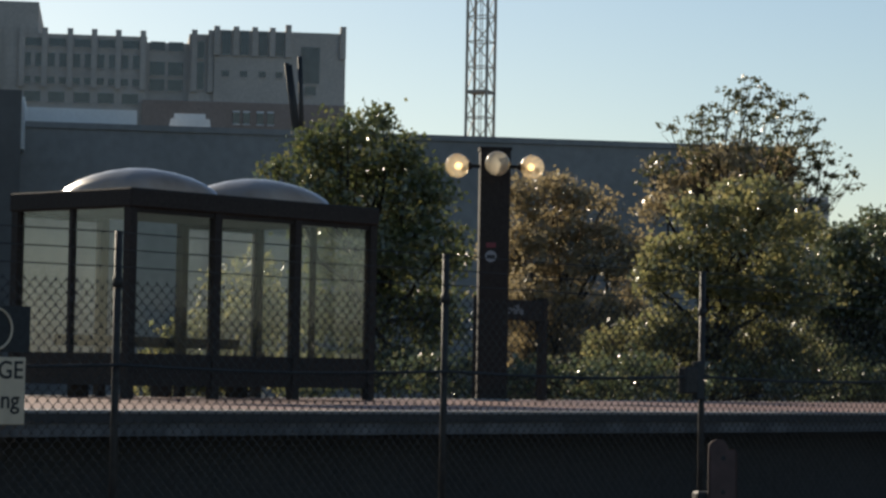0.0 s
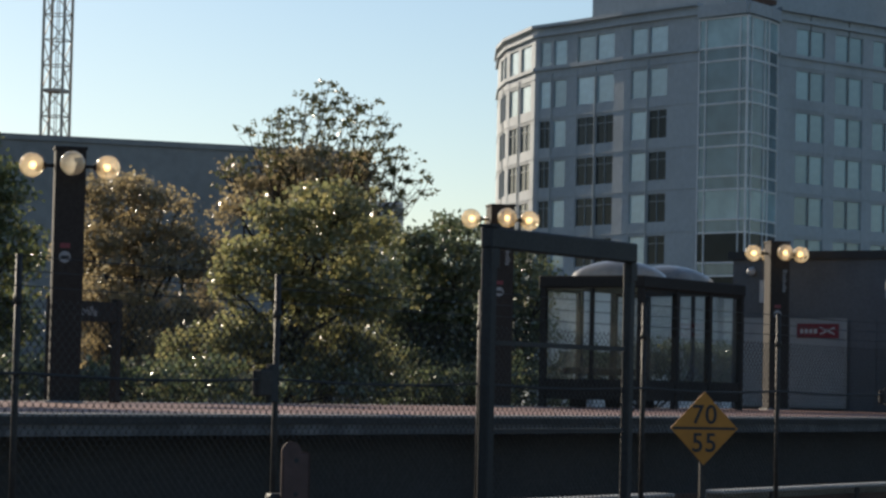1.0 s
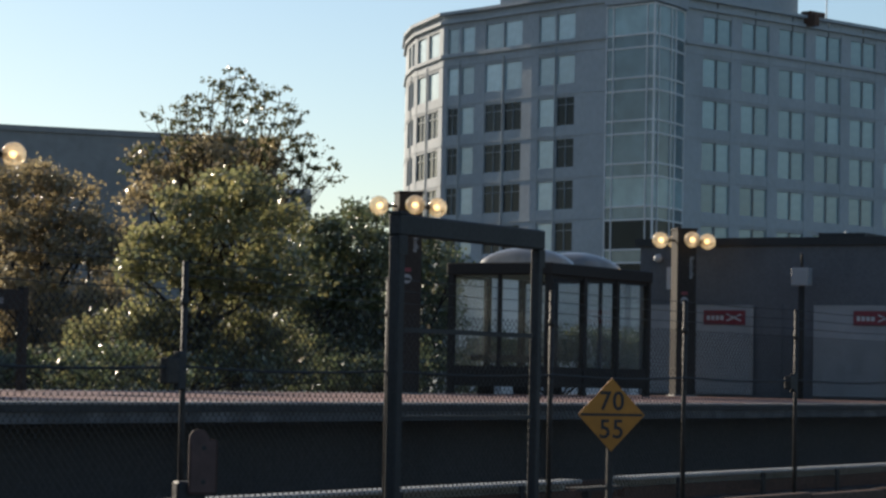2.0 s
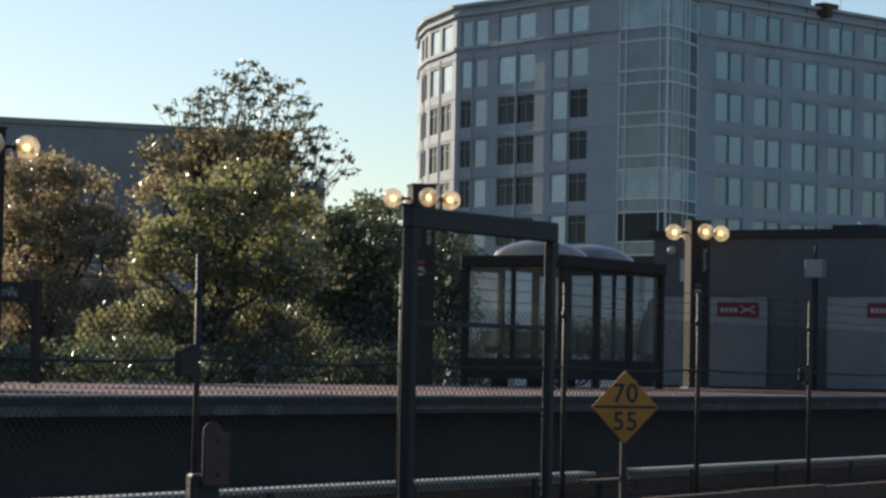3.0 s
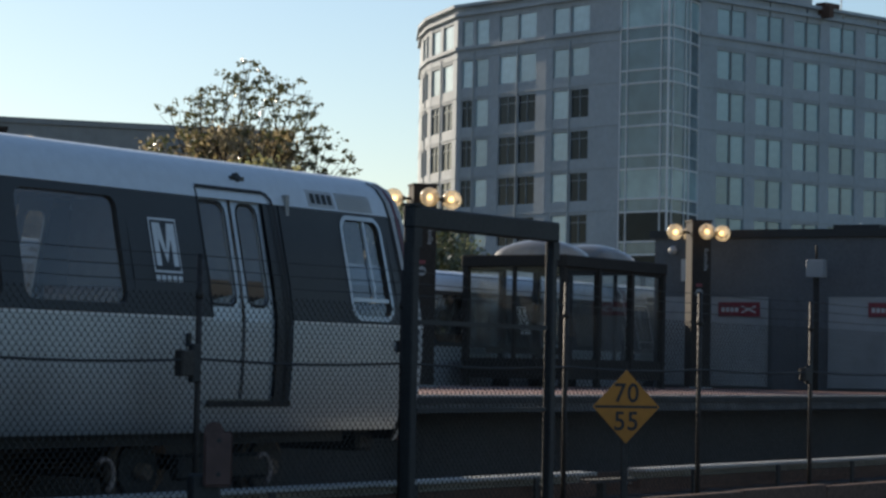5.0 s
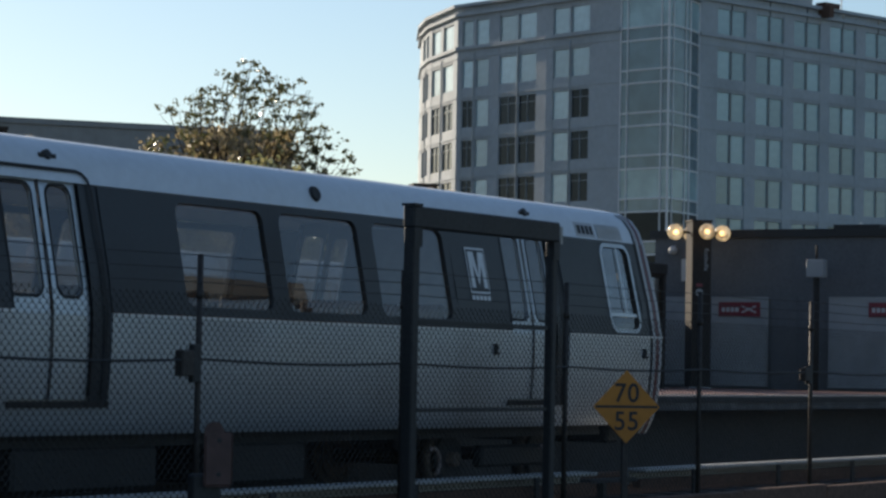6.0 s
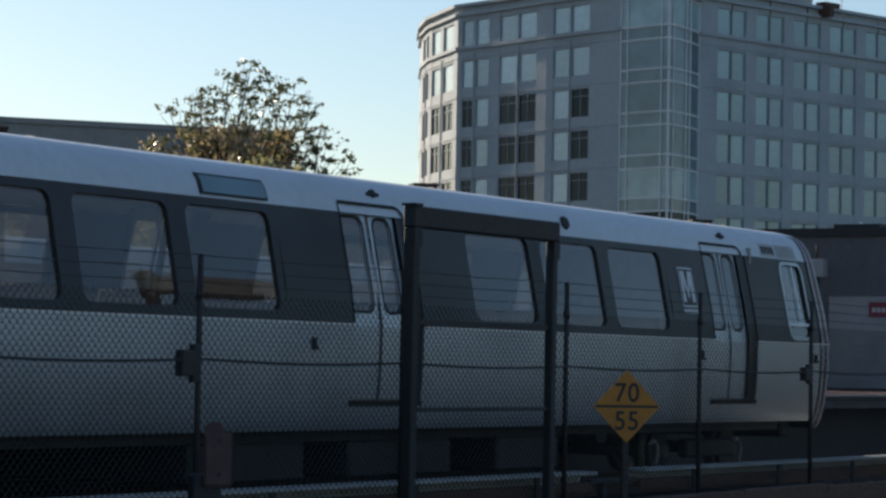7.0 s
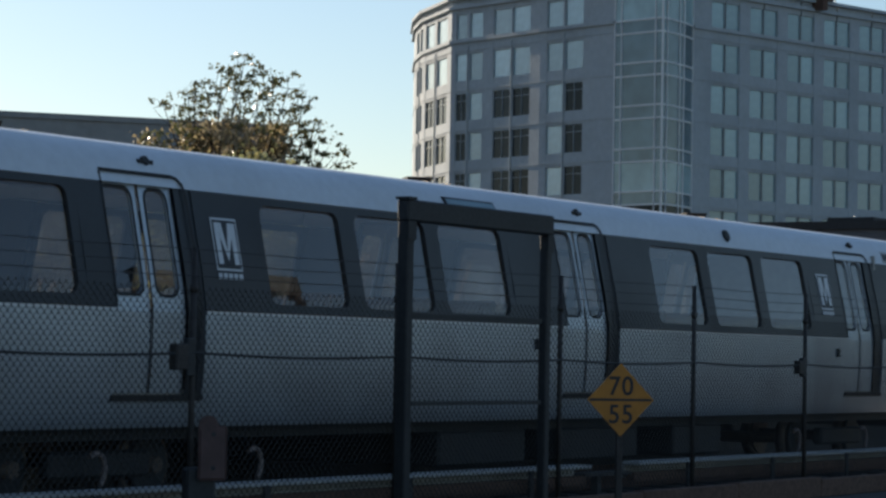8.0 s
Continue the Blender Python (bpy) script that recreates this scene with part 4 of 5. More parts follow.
    # pinkish crescents put the sun's gleam on the wheel rims into shape and colour
    for xg in (-2.45, -4.87, -17.8, -20.2):
        for y in (0.24, CAR_W - 0.24):
            bm = B()
            arc = [(xg + 0.13 * math.cos(q), 0.29 + 0.15 * math.sin(q)) for q in (radians(130 - 24 * k) for k in range(9))]
            rings = []
            for k, (xa, za) in enumerate(arc):
                q = radians(130 - 24 * k)
                rings.append([bm.verts.new((xa + 0.024 * math.cos(w) * math.cos(q), y + 0.03 * math.sin(w), za + 0.024 * math.cos(w) * math.sin(q))) for w in (math.pi * j / 4 for j in range(8))])
            for r0, r1 in zip(rings, rings[1:]):
                for j in range(8):
                    bm.faces.new((r0[j], r0[(j + 1) % 8], r1[(j + 1) % 8], r1[j])).smooth = True
            part("wheel_guard", bm, RIM_GLEAM, car, "dull pinkish crescent standing for the sunlit edge of the wheel rim")
    for xb in (-2.75, -19.85):
        bogie = one_box("bogie", (xb - 0.72, xb + 0.72, 0.45, 0.60, 0.20, 0.44), BLACK, car, bevel=0.03)
        one_box("bogie_beam", (xb - 0.72, xb + 0.72, 2.5, 2.65, 0.20, 0.44), BLACK, bogie, bevel=0.03)
        for dx in (-1.02, 1.02):
            bm = B()
            for y in (0.76, 2.22):
                rod(bm, (xb + dx, y, 0.29), (xb + dx, y + 0.13, 0.29), 0.36, n=28)
                rod(bm, (xb + dx, y - 0.03, 0.29), (xb + dx, y, 0.29), 0.29, n=28)
            rod(bm, (xb + dx, 0.6, 0.29), (xb + dx, 2.5, 0.29), 0.08)
            wheels = part("wheelset", bm, WHEEL, bogie, "worn steel wheelset")
            for y0, y1 in ((0.70, 0.728), (2.352, 2.38)):
                bm = B()
                rod(bm, (xb + dx, y0, 0.29), (xb + dx, y1, 0.29), 0.27, 0.30, n=28)
                part("wheel_disc", bm, BLACK, wheels)
    return car


NEAR_LABEL = "silver metro car with dark window band on near track"
near_car = build_car("metro_car", NEAR_LABEL, pose(-11, 14.36, 0))
near_tail = copy_thing(near_car, pose(-34, 14.36, 0))
far_car = copy_thing(near_car, pose(105, 30.3, 0, 0, 0, 180))
tagged(far_car, "silver metro car with lit headlights arriving on the far track")
far_tail = copy_thing(near_car, pose(128, 30.3, 0, 0, 0, 180))
tagged(far_tail, "silver metro car coupled behind on the far track")


def motions():
    # nose positions of the near train along the track
    rows = [(0.0, -9.6), (1.0, -2.8), (2.0, 3.9), (3.0, 10.55), (4.0, 17.12), (4.5, 20.19), (4.7, 21.40), (5.2, 24.35), (5.8, 27.66), (6.0, 28.74), (6.5, 31.40), (7.0, 33.91), (7.5, 36.28), (8.0, 38.48)]
    walk(near_car, [(t, pose(x, 14.36, 0)) for t, x in rows])
    walk(near_tail, [(t, pose(x - 23.2, 14.36, 0)) for t, x in rows])
    far = [(t, 44.5 - 14.8 * (t - 4.0)) for t in (0.0, 2.0, 4.0, 6.0, 8.0)]
    walk(far_car, [(t, pose(x, 30.3, 0, 0, 0, 180)) for t, x in far])
    walk(far_tail, [(t, pose(x + 23.2, 30.3, 0, 0, 0, 180)) for t, x in far])


build_ground()
platform = build_platform()
build_lamp_pylons()
build_shelter(21.35, 4.28, 24.6, 2.2, 3)
build_shelter(45.0, 4.28, 24.6, 2.2, 3)
build_station_house()
build_station_sign()
build_fence()
build_fence_foot()


def build_far_hedge():
    """A low plain green bank that closes the view far behind the camera."""
    bm = B()
    box(bm, -600, 700, -262, -260, -0.28, 9.0)
    tagged(part("backdrop", bm, LEAF_A), "low green bank far behind the viewer", "bank", kind="structure")


build_far_hedge()


# ---- trees ----
LEAF_S = leaf_material("thin_crown_leaf", (0.075, 0.09, 0.03), (0.125, 0.125, 0.04), (0.2, 0.165, 0.055))


def limb(bm, a, b, r0, r1, rng, steps=4, bend=0.12):
    a, b = Vector(a), Vector(b)
    pts = [a.lerp(b, i / steps) + Vector([rng.uniform(-1, 1) * bend * (b - a).length * (0 < i < steps) * 0.6 for _ in range(3)]) for i in range(steps + 1)]
    for i in range(steps):
        rod(bm, pts[i], pts[i + 1], r0 + (r1 - r0) * i / steps, r0 + (r1 - r0) * (i + 1) / steps, n=7, caps=False)
    return pts


def grow(name, label, leaf, lobes, density=1.0, size=0.125, loose=0.19, clump=44, stout=1.0):
    """A tree: tapered trunk, limbs that reach every lobe of the crown, and a crown of single leaves in clumps."""
    rng = np.random.default_rng(int(lobes[0][0] * 10))
    pr = random.Random(int(lobes[0][1] * 10))
    cx = sum(l[0] * l[3] for l in lobes) / sum(l[3] for l in lobes)
    cy = sum(l[1] * l[3] for l in lobes) / sum(l[3] for l in lobes)
    ztop = max(l[2] for l in lobes)
    tree = thing(name, label, name.replace("_", " "), {"tree": "trees behind the tracks", "street_shrub": "street shrubs"}.get(name, ""), m=pose(cx, cy, -0.28))
    bm = B()
    fork = Vector((0, 0, max(0.9, ztop * 0.45)))
    limb(bm, (0, 0, -0.1), fork, 0.05 + 0.018 * ztop, 0.03 + 0.012 * ztop, pr, 5, 0.04)
    twigs = []
    for x, y, z, r, h in lobes:
        c = Vector((x - cx, y - cy, z + 0.28))
        pts = limb(bm, fork - Vector((0, 0, pr.uniform(0, 0.5))), c, (0.02 + 0.008 * ztop) * stout, 0.018 * stout, pr)
        for k in range(7):
            d = Vector((pr.gauss(0, 1), pr.gauss(0, 1), pr.gauss(0.4, 0.9))).normalized()
            e = c + Vector((d.x * r, d.y * r, d.z * h)) * 0.85
            limb(bm, pts[pr.choice((2, 3, 4))], e, 0.018 * stout, 0.006, pr, 3, 0.15)
            twigs.append(e)
    part("trunk", bm, BARK, tree, "dark forked trunk and limbs")
    vs, fs = [], []
    for x, y, z, r, h in lobes:
        n = int(2600 * r * h * density)
        m = max(4, n // clump)
        d = rng.normal(size=(m, 3))
        d /= np.linalg.norm(d, axis=1)[:, None]
        rad = rng.uniform(0.2, 1.0, m) ** 0.4
        rad *= 1 + 0.16 * rng.normal(size=m)
        centre = d * rad[:, None] * np.array((r, r, h)) + np.array((x - cx, y - cy, z + 0.28))
        weight = rng.uniform(0.3, 1.7, m)
        pick = rng.choice(m, n, p=weight / weight.sum())
        p = centre[pick] + rng.normal(size=(n, 3)) * np.array((loose, loose, loose * 0.62))
        u = rng.normal(size=(n, 3)) + np.array((0, 0, -0.5))
        u /= np.linalg.norm(u, axis=1)[:, None]
        w = np.cross(u, rng.normal(size=(n, 3)))
        w /= np.linalg.norm(w, axis=1)[:, None]
        nn = np.cross(u, w)
        s = (size * rng.uniform(0.6, 1.35, n))[:, None]
        quad = np.stack([p - u * s * 0.5, p + w * s * 0.34 + nn * s * 0.1, p + u * s * 0.55, p - w * s * 0.34 + nn * s * 0.1], 1).reshape(-1, 3)
        k = len(vs)
        vs.extend(quad.tolist())
        fs.extend([(k + 4 * i, k + 4 * i + 1, k + 4 * i + 2, k + 4 * i + 3) for i in range(n)])
    me = bpy.data.meshes.new("crown")
    me.from_pydata(vs, [], fs)
    me.materials.append(leaf)
    crown = new("crown", me)
    crown.parent = tree
    tagged(crown, "crown of many small leaves", kind="stuff")
    return tree


grow("tree", "tall dark green leafy tree behind the far track", LEAF_A, [
    (37.4, 36.6, 6.09, 0.50, 0.32),
    (38.3, 36.5, 6.33, 0.39, 0.25),
    (37.2, 37.3, 5.82, 0.50, 0.36),
    (38.1, 36.9, 5.61, 0.75, 0.50),
    (38.7, 36.3, 5.55, 0.57, 0.46),
    (36.4, 37.4, 5.34, 0.38, 0.20),
    (36.8, 36.8, 4.95, 0.67, 0.49),
    (38.6, 37.1, 4.73, 0.92, 0.62),
    (38.6, 35.5, 4.80, 0.50, 0.57),
    (38.2, 36.0, 3.82, 0.99, 0.70),
    (38.4, 37.8, 3.81, 0.88, 0.65),
    (39.2, 35.6, 3.75, 0.41, 0.68),
    (38.9, 36.9, 2.60, 1.11, 0.74),
    (37.7, 37.3, 2.45, 0.64, 0.64),
    (39.4, 35.9, 2.39, 0.60, 0.69),
    (38.1, 36.0, 1.45, 1.24, 0.45),
    (38.8, 36.3, 6.03, 0.18, 0.14),
], 1.25)
grow("tree", "small rusty autumn tree between larger green trees", LEAF_C, [
    (56.3, 46.9, 6.57, 0.78, 0.41),
    (55.4, 47.3, 6.32, 0.74, 0.50),
    (56.5, 46.2, 6.33, 0.41, 0.37),
    (55.9, 47.0, 5.53, 1.03, 0.68),
    (54.7, 47.0, 4.76, 0.86, 0.70),
    (56.5, 46.4, 5.01, 0.72, 0.65),
    (56.8, 45.3, 5.25, 0.62, 0.43),
    (56.7, 44.5, 4.76, 0.55, 0.55),
    (55.8, 45.0, 4.34, 0.80, 0.61),
    (56.4, 47.0, 3.92, 1.00, 0.72),
    (55.4, 47.4, 3.25, 0.93, 0.71),
    (56.6, 46.3, 2.91, 0.87, 0.72),
    (57.4, 45.5, 3.48, 0.63, 0.69),
    (56.1, 47.2, 2.03, 1.09, 0.75),
    (56.9, 46.7, 1.43, 0.94, 0.56),
    (55.3, 47.4, 1.24, 0.93, 0.53),
    (57.2, 45.6, 2.54, 0.78, 0.78),
    (55.4, 47.1, 4.18, 0.77, 0.62),
    (57.1, 45.8, 6.14, 0.25, 0.19),
], 1.1)
grow("tree", "broad olive green tree with yellowing autumn leaves", LEAF_B, [
    (46.4, 33.4, 5.30, 0.52, 0.32),
    (45.6, 32.1, 5.13, 0.58, 0.41),
    (44.9, 33.4, 4.79, 0.53, 0.41),
    (45.4, 32.9, 4.57, 0.77, 0.55),
    (47.1, 32.7, 4.42, 0.72, 0.62),
    (45.1, 34.3, 3.92, 0.56, 0.49),
    (45.2, 34.8, 3.29, 0.44, 0.41),
    (45.2, 33.6, 3.62, 0.80, 0.56),
    (46.1, 32.9, 3.41, 0.97, 0.68),
    (46.4, 32.0, 3.30, 0.73, 0.73),
    (44.8, 34.6, 2.28, 0.63, 0.48),
    (44.8, 35.5, 1.91, 0.54, 0.51),
    (45.6, 34.1, 2.30, 0.97, 0.63),
    (46.7, 33.4, 2.09, 1.03, 0.69),
    (44.7, 36.0, 1.29, 0.61, 0.34),
    (45.6, 35.4, 1.31, 0.86, 0.39),
    (46.3, 34.0, 1.27, 1.11, 0.42),
    (47.3, 32.8, 1.86, 0.86, 0.74),
], 1.2)
grow("tree", "tall thin-crowned tree with sparse leaves against the sky", LEAF_S, [
    (51.5, 36.9, 8.2, 0.55, 0.30),
    (52.5, 37.0, 8.1, 0.55, 0.39),
    (51.6, 37.6, 8.1, 0.48, 0.30),
    (51.1, 37.8, 7.7, 0.48, 0.34),
    (53.0, 36.6, 7.9, 0.55, 0.41),
    (52.9, 36.1, 7.6, 0.34, 0.30),
    (51.7, 37.1, 7.6, 0.96, 0.48),
    (51.7, 38.5, 7.5, 0.55, 0.41),
    (51.0, 38.9, 7.4, 0.34, 0.21),
    (52.3, 36.4, 7.2, 0.83, 0.48),
    (51.1, 37.6, 7.0, 0.96, 0.48),
    (53.2, 36.0, 6.9, 0.48, 0.41),
    (52.8, 36.0, 6.5, 0.55, 0.48),
    (52.8, 35.3, 6.3, 0.48, 0.39),
    (53.7, 35.5, 6.1, 0.30, 0.28),
    (52.1, 37.1, 6.7, 1.10, 0.55),
    (50.9, 38.2, 6.5, 0.83, 0.48),
    (51.0, 39.4, 6.4, 0.55, 0.41),
    (52.1, 37.3, 8.5, 0.30, 0.19),
    (52.7, 35.9, 5.8, 0.62, 0.41),
], 0.3, 0.10, 0.055, 8, 0.45)
# extra tree: brown leaves stand for the thin tree's lower crown in shade
grow("tree", "added brown-leaved tree standing for the shaded lower crown of the thin one", LEAF_C, [
    (51.7, 38.6, 6.56, 0.66, 0.42),
    (51.1, 37.2, 6.64, 0.71, 0.38),
    (53.0, 37.4, 6.80, 0.64, 0.39),
    (52.0, 39.6, 6.29, 0.42, 0.31),
    (52.8, 37.9, 6.24, 0.98, 0.50),
    (51.4, 38.6, 5.88, 0.83, 0.47),
    (52.9, 36.8, 6.08, 0.50, 0.61),
    (50.5, 38.6, 5.47, 0.54, 0.41),
    (51.4, 39.8, 6.57, 0.20, 0.14),
    (52.1, 37.6, 5.42, 1.24, 0.55),
], 0.75)
grow("tree", "dark green tree further along the track", LEAF_D, [
    (56.3, 37.2, 4.86, 0.58, 0.49),
    (55.6, 37.4, 4.42, 0.43, 0.49),
    (57.0, 38.8, 3.90, 0.59, 0.59),
    (58.1, 37.5, 5.21, 0.60, 0.51),
    (56.5, 35.9, 4.67, 0.49, 0.63),
    (57.6, 37.4, 5.58, 0.27, 0.21),
    (57.1, 36.3, 5.48, 0.23, 0.20),
    (55.8, 37.3, 5.04, 0.32, 0.20),
    (56.6, 36.8, 3.45, 0.81, 0.58),
    (57.9, 36.8, 3.64, 0.53, 0.89),
    (57.4, 38.2, 2.88, 0.83, 0.71),
    (55.5, 37.5, 3.40, 0.58, 0.63),
    (57.4, 37.0, 2.30, 0.88, 0.82),
    (55.9, 37.0, 1.69, 1.09, 0.63),
    (56.8, 38.6, 2.13, 0.74, 0.83),
    (57.1, 36.2, 1.87, 0.52, 0.73),
], 1.2)
grow("tree", "dark green tree beside the second shelter", LEAF_D, [
    (68.7, 42.3, 5.29, 0.76, 0.76),
    (69.3, 41.8, 4.79, 0.66, 0.84),
    (68.2, 41.7, 3.54, 0.93, 0.93),
    (69.5, 41.6, 3.15, 0.52, 0.87),
    (68.0, 41.5, 1.99, 0.92, 0.79),
    (68.1, 40.5, 1.75, 0.58, 0.51),
    (68.1, 42.4, 4.22, 0.69, 1.03),
    (68.0, 40.3, 4.38, 0.24, 0.44),
], 1.0)
grow("hedge", "low dark shrubs beyond the second shelter", LEAF_D, [
    (68.8, 39.8, 2.11, 0.79, 0.44),
    (69.7, 39.2, 2.22, 0.79, 0.45),
    (70.5, 38.5, 2.24, 0.79, 0.52),
    (70.3, 37.2, 2.30, 0.78, 0.58),
    (70.6, 36.2, 2.27, 0.78, 0.51),
    (72.4, 36.3, 2.30, 0.52, 0.63),
    (70.9, 36.7, 1.75, 1.20, 0.41),
    (70.8, 39.4, 1.63, 1.39, 0.38),
], 0.8)
grow("tree", "dark green tree filling the gap between larger trees", LEAF_D, [
    (56.8, 37.3, 2.6, 1.02, 1.32),
    (57.1, 36.9, 3.5, 0.88, 0.88),
    (57.4, 36.5, 2.0, 1.02, 1.32),
    (56.7, 37.5, 1.4, 1.32, 0.73),
    (57.0, 37.1, 4.3, 0.66, 0.58),
    (57.7, 36.0, 1.4, 1.02, 0.73),
])
grow("shrub", "rusty autumn undergrowth below the small trees", LEAF_C, [
    (53.7, 45.7, 2.45, 0.90, 0.75),
    (54.3, 45.0, 3.07, 0.75, 0.66),
    (53.1, 45.5, 3.47, 0.65, 0.65),
    (54.2, 45.3, 1.71, 0.99, 0.66),
    (53.9, 43.7, 1.87, 0.74, 0.74),
    (53.9, 42.9, 3.05, 0.50, 0.59),
    (53.4, 45.5, 1.25, 0.74, 0.51),
], 0.9)
grow("hedge", "low ragged hedge along the far side of the tracks", LEAF_D, [
    (33.3, 32.4, 1.2, 1.20, 0.32),
    (36.0, 32.4, 1.3, 1.25, 0.37),
    (38.9, 32.4, 1.2, 1.31, 0.37),
    (42.1, 32.4, 1.3, 1.37, 0.43),
    (45.6, 32.4, 1.3, 1.44, 0.43),
    (49.5, 32.4, 1.3, 1.53, 0.43),
    (53.5, 32.4, 1.3, 1.48, 0.43),
])
grow("shrub", "leafy shrub seen through the shelter glass", LEAF_B, [
    (35.1, 38.4, 1.7, 0.67, 0.89),
    (35.8, 37.7, 2.3, 0.67, 1.34),
    (34.7, 38.7, 1.1, 1.01, 0.39),
    (36.3, 37.2, 1.3, 1.01, 0.50),
])
# unseen shrubs and a hedge added behind the camera for the shelter glass to mirror
for k in range(9):
    x, y = 36 + 6.2 * k, -20 + (k % 3) * 1.3
    grow("street_shrub", "unseen leafy shrub added behind the camera for the glass to mirror", LEAF_D, [
        (x, y, 1.9 + 0.4 * (k % 2), 2.0, 1.1), (x + 1.2, y + 0.6, 1.5, 2.3, 1.1), (x - 1.3, y - 0.4, 1.3, 2.2, 1.2)], 0.06, 0.45, 0.45)
grow("hedge", "unseen low hedge added behind the camera for the glass to mirror", LEAF_D, [
    (94 + 8 * k, -20 + k % 3, 1.3 + 0.5 * (k % 2) + 0.3 * (k % 5), 4.4, 1.6 + 0.25 * (k % 3)) for k in range(14)], 0.04, 0.6, 0.5)


# ---- distant buildings ----
def box_m(bm, M, *dims):
    for v in box(bm, *dims):
        v.co = M @ v.co


def along(p, q, z=0.0):
    """Axes on a wall from p to q: x along it, y into the building, z up."""
    d = Vector((q[0] - p[0], q[1] - p[1], 0))
    L = d.length
    d.normalize()
    M = Matrix(((d.x, -d.y, 0, p[0]), (d.y, d.x, 0, p[1]), (0, 0, 1, z), (0, 0, 0, 1)))
    return M, L


ROWS_Z = [15.5 + 3.86 * k for k in range(-3, 6)]      # window heads, storey by storey
WIN_H, EAVES = 2.65, 36.4


def office_window(top, M, x0, x1, head, height, glass_mat, cache, bars=True):
    """A recessed window with slim pale frame bars; alike windows share their meshes."""
    w = round(x1 - x0, 2)
    key = (w, round(height, 2), bars)
    if key not in cache:
        bm = B()
        t = 0.05
        xs = [0, t, w / 2 - t / 2, w / 2 + t / 2, w - t, w]
        zs = [0, t, height * 0.72, height * 0.72 + 0.05, height - t, height]
        if not bars:
            xs, zs = [0, t, w - t, w], [0, t, height - t, height]
        lattice(bm, xs, zs, lambda i, j: i % 2 == 0 or j % 2 == 0, -0.06, 0.02)
        fm = mesh_of("window", bm, WINDOW_FRAME)
        bm = B()
        box(bm, 0.05, w - 0.05, 0.025, 0.06, 0.05, height - 0.05)
        cache[key] = fm, {}
        cache[key][1]["bm"] = bm
    fm, panes = cache[key]
    if glass_mat.name not in panes:
        bm = panes["bm"].copy()
        panes[glass_mat.name] = mesh_of("pane", bm, glass_mat)
    ob = new("window", fm)
    ob.parent = top
    ob.matrix_basis = M @ Matrix.Translation((x0, 0.16, head - height))
    pn = new("pane", panes[glass_mat.name])
    pn.parent = ob


def build_office():
    top = thing("office_building", "tall stone-clad office building with curved wing and glass corner", "building")
    cache = {}
    rng = random.Random(4)
    wall = B()
    curve = [(237.76, 147.93), (229.36, 142.5), (224.22, 138.44), (217.55, 131.12), (215.92, 126.11), (213.12, 118.77), (210.94, 112.15), (210.23, 109.48)]
    # bays of the curved wing: windows as (start, end, glass) along each bay
    plans = [[], [(1.2, 3.4, 1), (4.2, 6.2, 1)], [(1.0, 4.1, 0), (5.0, 8.6, 0)], [(0.7, 2.3, 0), (2.7, 4.6, 1)], [(0.9, 3.6, 0), (3.75, 6.4, 0)],
             [(0.9, 3.1, 2), (3.35, 5.8, 0)], []]

    def storeys(M, L, wins, between=None, blind=BLIND_GLASS):
        edges = [0.0] + [e for w in wins for e in w[:2]] + [L]
        for i in range(0, len(edges), 2):
            if between and 0 < i < len(edges) - 2:
                bm = B()
                box_m(bm, M, edges[i], edges[i + 1], 0.1, 0.5, ROWS_Z[0] - WIN_H, ROWS_Z[-1])
                part("mullion", bm, between, top, "dark strip between paired windows")
                continue
            box_m(wall, M, edges[i], edges[i + 1], 0, 0.5, -0.28, EAVES)
        for a, b, g in wins:
            low = -0.28
            for k, head in enumerate(ROWS_Z):
                box_m(wall, M, a - 0.1 * bool(between), b + 0.1 * bool(between), 0.03, 0.5, low, head - WIN_H)
                low = head
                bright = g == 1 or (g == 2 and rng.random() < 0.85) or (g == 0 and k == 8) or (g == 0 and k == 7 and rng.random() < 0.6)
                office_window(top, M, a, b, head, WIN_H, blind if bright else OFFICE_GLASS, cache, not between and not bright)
            box_m(wall, M, a, b, 0.03, 0.5, low, EAVES)
        for z, o, h in ((32.0, 0.22, 0.35), (35.3, 0.3, 0.3), (EAVES - 0.25, 0.45, 0.3), (8.6, 0.15, 0.3)):
            trim = B()
            box_m(trim, M, -0.02, L + 0.02, -o, 0.02, z, z + h)
            part("cornice", trim, OFFICE, top, "projecting stone band")
        for head in ROWS_Z[:-1]:
            trim = B()
            box_m(trim, M, 0, L, -0.05, 0.01, head + 0.25, head + 0.37)
            part("string_course", trim, OFFICE, top)
    for (p, q), wins in zip(zip(curve, curve[1:]), plans):
        M, L = along(p, q)
        wins = [w for w in wins if w[1] < L - 0.1]
        storeys(M, L, wins, blind=SKY_BLIND_GLASS)
        if len(wins) == 2:
            x = (wins[0][1] + wins[1][0]) / 2
            bm = B()
            box_m(bm, M, x - 0.05, x + 0.05, -0.1, 0.0, -0.28, 31.6)
            part("fin", bm, WINDOW_FRAME, top, "slim pale vertical fin")
    # straight wing: ten bays
    a = Vector((215.74, 104.27))
    d = Vector((0.9647, -0.2644))
    for k in range(-1, 10):
        s0, s1 = (0.0, 1.79) if k < 0 else (1.79 + 5.5 * k, 1.79 + 5.5 * (k + 1))
        M, L = along(a + d * s0, a + d * s1)
        storeys(M, L, [] if k < 0 else [(0.75, 2.66, 1), (2.84, 4.75, 1)], OFFICE_GLASS)
    end = a + d * (1.79 + 55)
    back = Vector((0.2644, 0.9647))
